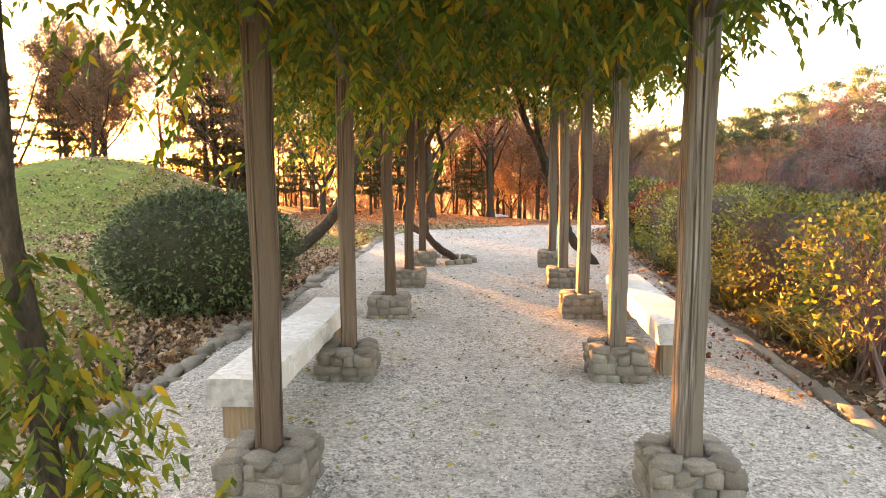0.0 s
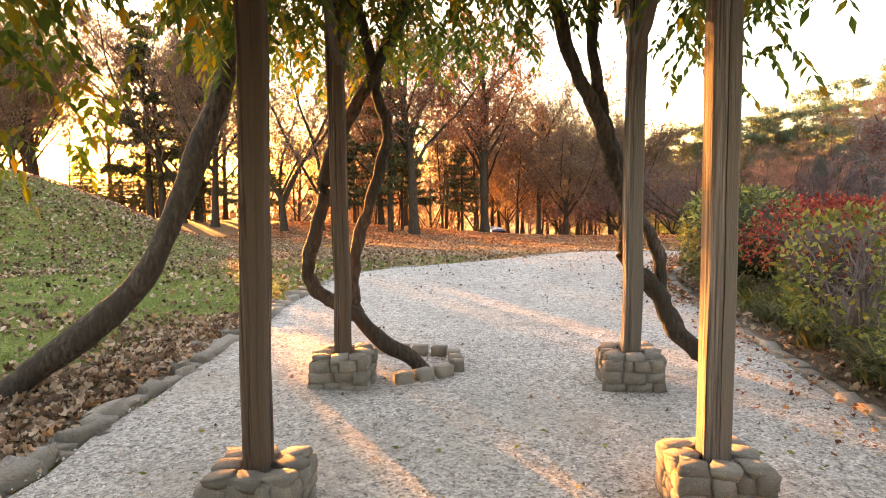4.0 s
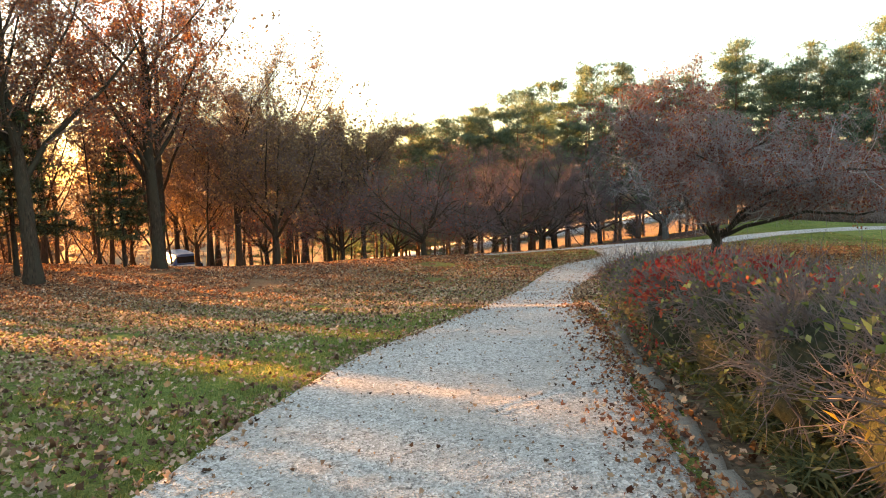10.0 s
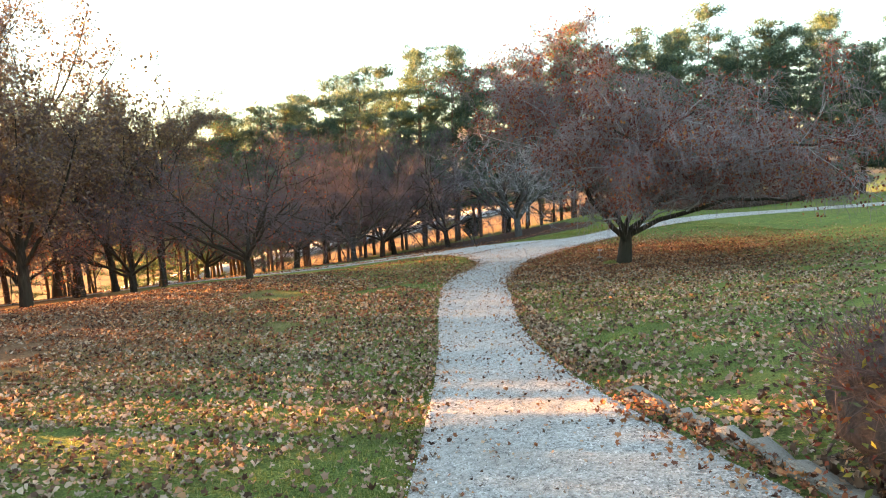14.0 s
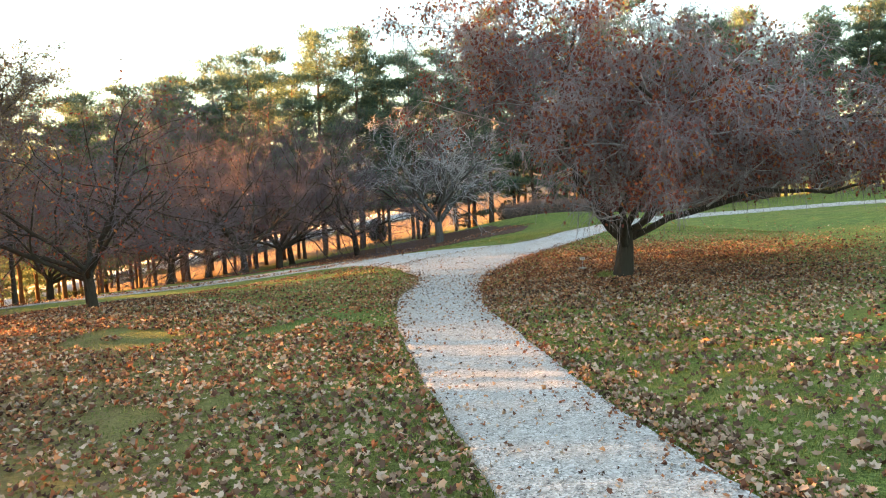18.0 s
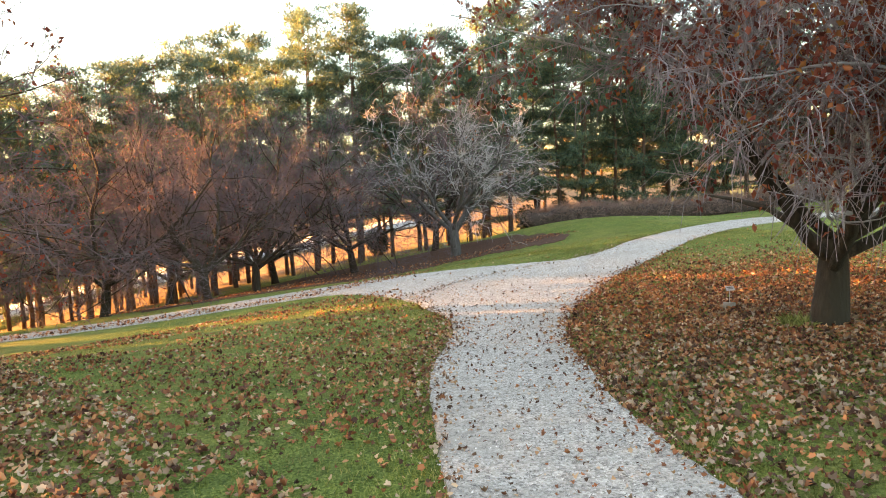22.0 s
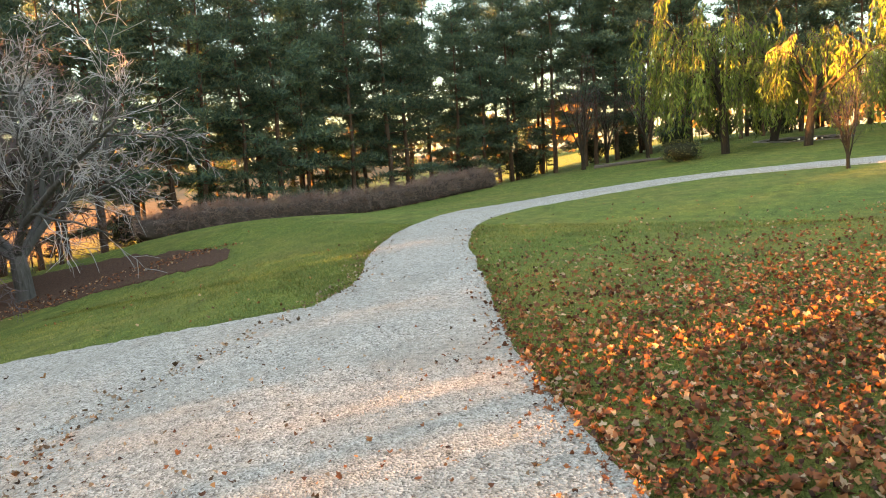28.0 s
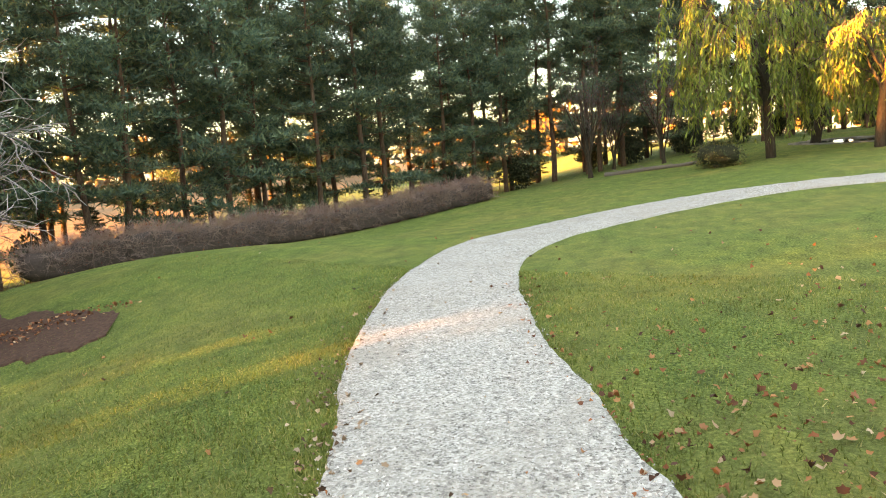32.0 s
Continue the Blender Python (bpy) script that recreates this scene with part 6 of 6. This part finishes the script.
# gravel stones
n = 95000
seg = np.linalg.norm(WR - WL, axis=1) * np.linalg.norm(np.gradient((WL + WR) / 2, axis=0), axis=1)
seg[(WL[:, 1] < -3)] = 0
last = int(np.argmax(WL[:, 0] > 34))
seg[last:] = 0
i = g.choice(len(WL), n, p=seg / seg.sum())
u = g.random(n)
fr = np.clip(i + g.random(n) - 0.5, 0, len(WL) - 1.001)
j = fr.astype(int)
t = (fr - j)[:, None]
l, r = WL[j] * (1 - t) + WL[j + 1] * t, WR[j] * (1 - t) + WR[j + 1] * t
p = l * (1 - u[:, None]) + r * u[:, None] + g.normal(0, 0.02, (n, 2))
s = 0.0035 + 0.0065 * g.random(n) ** 2.2
c = on_ground(p[:, 0], p[:, 1], 0.036)
ang = g.uniform(0, 6.28, n)
ca, sa = np.cos(ang), np.sin(ang)
corner = []
for ux, uy in ((1, 0.7), (-0.8, 1), (-1, -0.7), (0.9, -1)):
    qx, qy = ux * g.uniform(0.6, 1.2, n), uy * g.uniform(0.6, 1.2, n)
    corner.append(np.stack((c[:, 0] + s * (qx * ca - qy * sa), c[:, 1] + s * (qx * sa + qy * ca), c[:, 2] - 0.004), -1))
top = c + np.stack((g.normal(0, 0.3, n) * s, g.normal(0, 0.3, n) * s, s * g.uniform(0.6, 1.2, n)), -1)
v = np.stack(corner + [top], 1).reshape(-1, 3)
k = np.arange(n)[:, None] * 5
f = np.concatenate([k + np.array(q) for q in ((0, 1, 4), (1, 2, 4), (2, 3, 4), (3, 0, 4))], 0)
tagged(new("gravel_stones", fast("gravel_stones", v, f, PEBBLE)), "loose pale stones of the gravel walk", "gravel", kind="stuff")


# grass
def blades(p, tall, mat, name):
    n = len(p)
    a = g.uniform(0, 6.28, n)
    side = np.stack((np.cos(a), np.sin(a), 0 * a), -1) * (0.0025 + 0.003 * g.random((n, 1)))
    h = tall * g.uniform(0.5, 1.3, (n, 1))
    tip = p + np.concatenate((g.normal(0, 0.45, (n, 2)) * h, h), 1)
    v = np.stack((p - side, p + side, tip), 1).reshape(-1, 3)
    return tagged(new(name, fast(name, v, np.arange(3 * n).reshape(-1, 3), mat)), "short mown grass", "grass", kind="stuff")


n = 520000
side = g.random(n) < 0.55
w = seg.copy()
w = np.where((np.arange(len(w)) < last) & (WL[:, 1] > 0), np.linalg.norm(np.gradient((WL + WR) / 2, axis=0), axis=1), 0)
i = g.choice(len(WL), n, p=w / w.sum())
out = unit(WL - WR)
off = 6.5 * g.random(n) ** 1.7
base = np.where(side[:, None], WL[i] + out[i] * off[:, None], WR[i] - out[i] * off[:, None]) + g.normal(0, 0.05, (n, 2))
x, y = base[:, 0], base[:, 1]
bed = (~side) & (y < 24.5) & (x - np.interp(y, le[:, 1], le[:, 0]) < 2.6)
k = off_path(x, y, -0.06) & ~bed & ~(side & (y < 15.5) & (x > -1.12))
blades(on_ground(x[k], y[k], -0.004), 0.036, GRASS_BLADE, "grass")


# ---- small things about the park ----
def box(bm, x, y, z, sx, sy, sz, bevel=0.0):
    r = bmesh.ops.create_cube(bm, size=1, matrix=pose(x, y, z) @ Matrix.Diagonal((sx, sy, sz, 1)))
    if bevel:
        bmesh.ops.bevel(bm, geom=list({e for v in r["verts"] for e in v.link_edges}), offset=bevel, segments=2, affect="EDGES")
    return bm


# a plant label on a thin stake set in a rough lump of stone
lx, ly = 20.5, 35.86
tag = thing("plant_label", "thin metal plant label on a stake in a rough stone foot", "label", pose(lx, ly, ground(lx, ly), 0, 0, -35))
foot = child("foot", KERBS[3], tag, pose(0, 0, 0.03) @ Matrix.Diagonal((0.13, 0.12, 0.13, 1)), "pale lump of stone")
part("stake", box(bmesh.new(), 0, 0, 0.15, 0.009, 0.006, 0.30, 0.001), ROAD, tag)
bm = box(bmesh.new(), 0, 0, 0, 0.13, 0.004, 0.075, 0.001)
bmesh.ops.transform(bm, matrix=pose(0, -0.012, 0.30, -40), verts=bm.verts)
part("plate", bm, ROAD, tag, "small blank pale metal plate")
for k in range(2):
    bm = box(bmesh.new(), 0, -0.004, 0.014 - 0.026 * k, 0.095 - 0.03 * k, 0.002, 0.009)
    bmesh.ops.transform(bm, matrix=pose(0, -0.012, 0.30, -40), verts=bm.verts)
    part("lettering", bm, RUBBER, tag, "bar of small illegible writing")

# a tuft of grass at the crabapple's foot
g = np.random.default_rng(131)
n = 420
c = np.stack((g.normal(19.74, 0.13, n), g.normal(34.72, 0.12, n)), -1)
v, f = leaf_geo(on_ground(c[:, 0], c[:, 1], -0.01), g.normal(0, 0.5, (n, 3)) + UP, g.uniform(0.08, 0.24, n), 0.010, g, 0.1, 0.25)
tagged(new("grass_tuft", fast("grass_tuft", v, f, LIME_SHRUB)), "yellow-green grass tuft at the foot of the crabapple", "grass", kind="stuff")

# the pond behind the willows, with a low pale kerb on its far shore
px, py, rx, ry, turn = 54.5, 28.2, 3.6, 1.1, radians(16)
ang = np.linspace(0, 2 * math.pi, 48, endpoint=False)
rim = np.stack((np.cos(ang) * rx * (1 + 0.06 * np.sin(3 * ang)), np.sin(ang) * ry * (1 + 0.05 * np.cos(2 * ang))), -1)
rim = np.stack((px + rim[:, 0] * math.cos(turn) - rim[:, 1] * math.sin(turn), py + rim[:, 0] * math.sin(turn) + rim[:, 1] * math.cos(turn)), -1)
bm = bmesh.new()
vs = [bm.verts.new((*p, ground(*p) + 0.012)) for p in rim]
mid = bm.verts.new((px, py, ground(px, py) + 0.012))
for k in range(48):
    bm.faces.new((mid, vs[k], vs[(k + 1) % 48]))
me = bpy.data.meshes.new("water")
bm.to_mesh(me)
bm.free()
me.materials.append(WATER)
tagged(new("water", me), "still pond gleaming behind the willows", "pond", kind="structure")
shore = thing("pond_edging", "low pale stone edging round the pond", "edging", kind="structure")
for k in range(48):
    p, q = rim[k], rim[(k + 1) % 48]
    m = (p + q) / 2
    lay(shore, SLABS, m[0], m[1], ground(*m), math.hypot(*(q - p)) * 1.02, 0.22, 0.09 + 0.03 * rng.random(), math.degrees(math.atan2(q[1] - p[1], q[0] - p[0])), 2)

# a weathered log and flat stones lying at the edge of the trees
a, b = np.array((56.6, 38.0)), np.array((54.0, 34.0))
t = np.linspace(0, 1, 9)[:, None]
p = a * (1 - t) + b * t
geo = Geo()
geo.tube(np.concatenate((on_ground(p[:, 0], p[:, 1], 0.07), ), 0) + g.normal(0, 0.015, (9, 3)), np.linspace(0.12, 0.07, 9), 9)
log = thing("fallen_log", "pale barkless log lying in the grass", "log")
child("trunk", geo.mesh("trunk", BEAM_WOOD), log)
for k in range(3):
    q = a * (0.8 - 0.25 * k) + b * (0.2 + 0.25 * k)
    geo = Geo()
    d = unit(g.normal(size=3) * (1, 1, 0.2) + UP * 0.2)
    s = np.array((*q, ground(*q) + 0.10))
    geo.tube((s, s + d * 0.3, s + d * 0.55 + UP * 0.05), (0.03, 0.02, 0.012), 6)
    child("branch_stub", geo.mesh("branch_stub", BEAM_WOOD), log)

# a car parked below the lawn's crest, glimpsed between the trunks
cx, cy = 1.95, 56.5
car = thing("parked_car", "blue and white car parked below the trees", "car", pose(cx, cy, ground(cx, cy), 0, 0, 12))
bm = bmesh.new()
prof = [(-0.84, 0.28), (0.84, 0.28), (0.88, 0.55), (0.86, 0.92), (0.72, 1.02), (0.58, 1.46), (0.30, 1.52), (-0.30, 1.52), (-0.58, 1.46), (-0.72, 1.02), (-0.86, 0.92), (-0.88, 0.55)]
rings = []
for yy, s, low in ((-2.05, 0.94, 0.0), (-1.9, 1.0, 0.0), (-0.2, 1.0, 0.0), (0.9, 0.98, 0.0), (1.35, 0.97, 0.55), (2.05, 0.9, 0.60)):
    rings.append([bm.verts.new((px_ * s, yy, min(pz, 1.55 - low) if pz > 1.0 else pz)) for px_, pz in prof])
for r0, r1 in zip(rings, rings[1:]):
    for k in range(12):
        bm.faces.new((r0[k], r0[(k + 1) % 12], r1[(k + 1) % 12], r1[k]))
bm.faces.new(rings[0][::-1])
bm.faces.new(rings[-1])
part("body", bm, PAINT_BLUE, car)
part("rear_window", box(bmesh.new(), 0, -2.06, 1.22, 1.05, 0.03, 0.34, 0.01), GLASS_DARK, car)
part("bumper", box(bmesh.new(), 0, -2.07, 0.5, 1.6, 0.12, 0.2, 0.03), PAINT_WHITE, car, "white bumper")
part("tailgate_panel", box(bmesh.new(), 0, -2.05, 0.82, 1.2, 0.05, 0.26, 0.02), PAINT_WHITE, car, "white tailgate panel")
for sx in (-1, 1):
    part("tail_light", box(bmesh.new(), sx * 0.72, -2.03, 0.85, 0.16, 0.06, 0.22, 0.01), RUBBER, car)
    for yy in (-1.3, 1.3):
        bm = bmesh.new()
        bmesh.ops.create_cone(bm, cap_ends=True, segments=20, radius1=0.31, radius2=0.31, depth=0.2, matrix=pose(sx * 0.76, yy, 0.31, 0, 90, 0))
        part("wheel", bm, RUBBER, car)
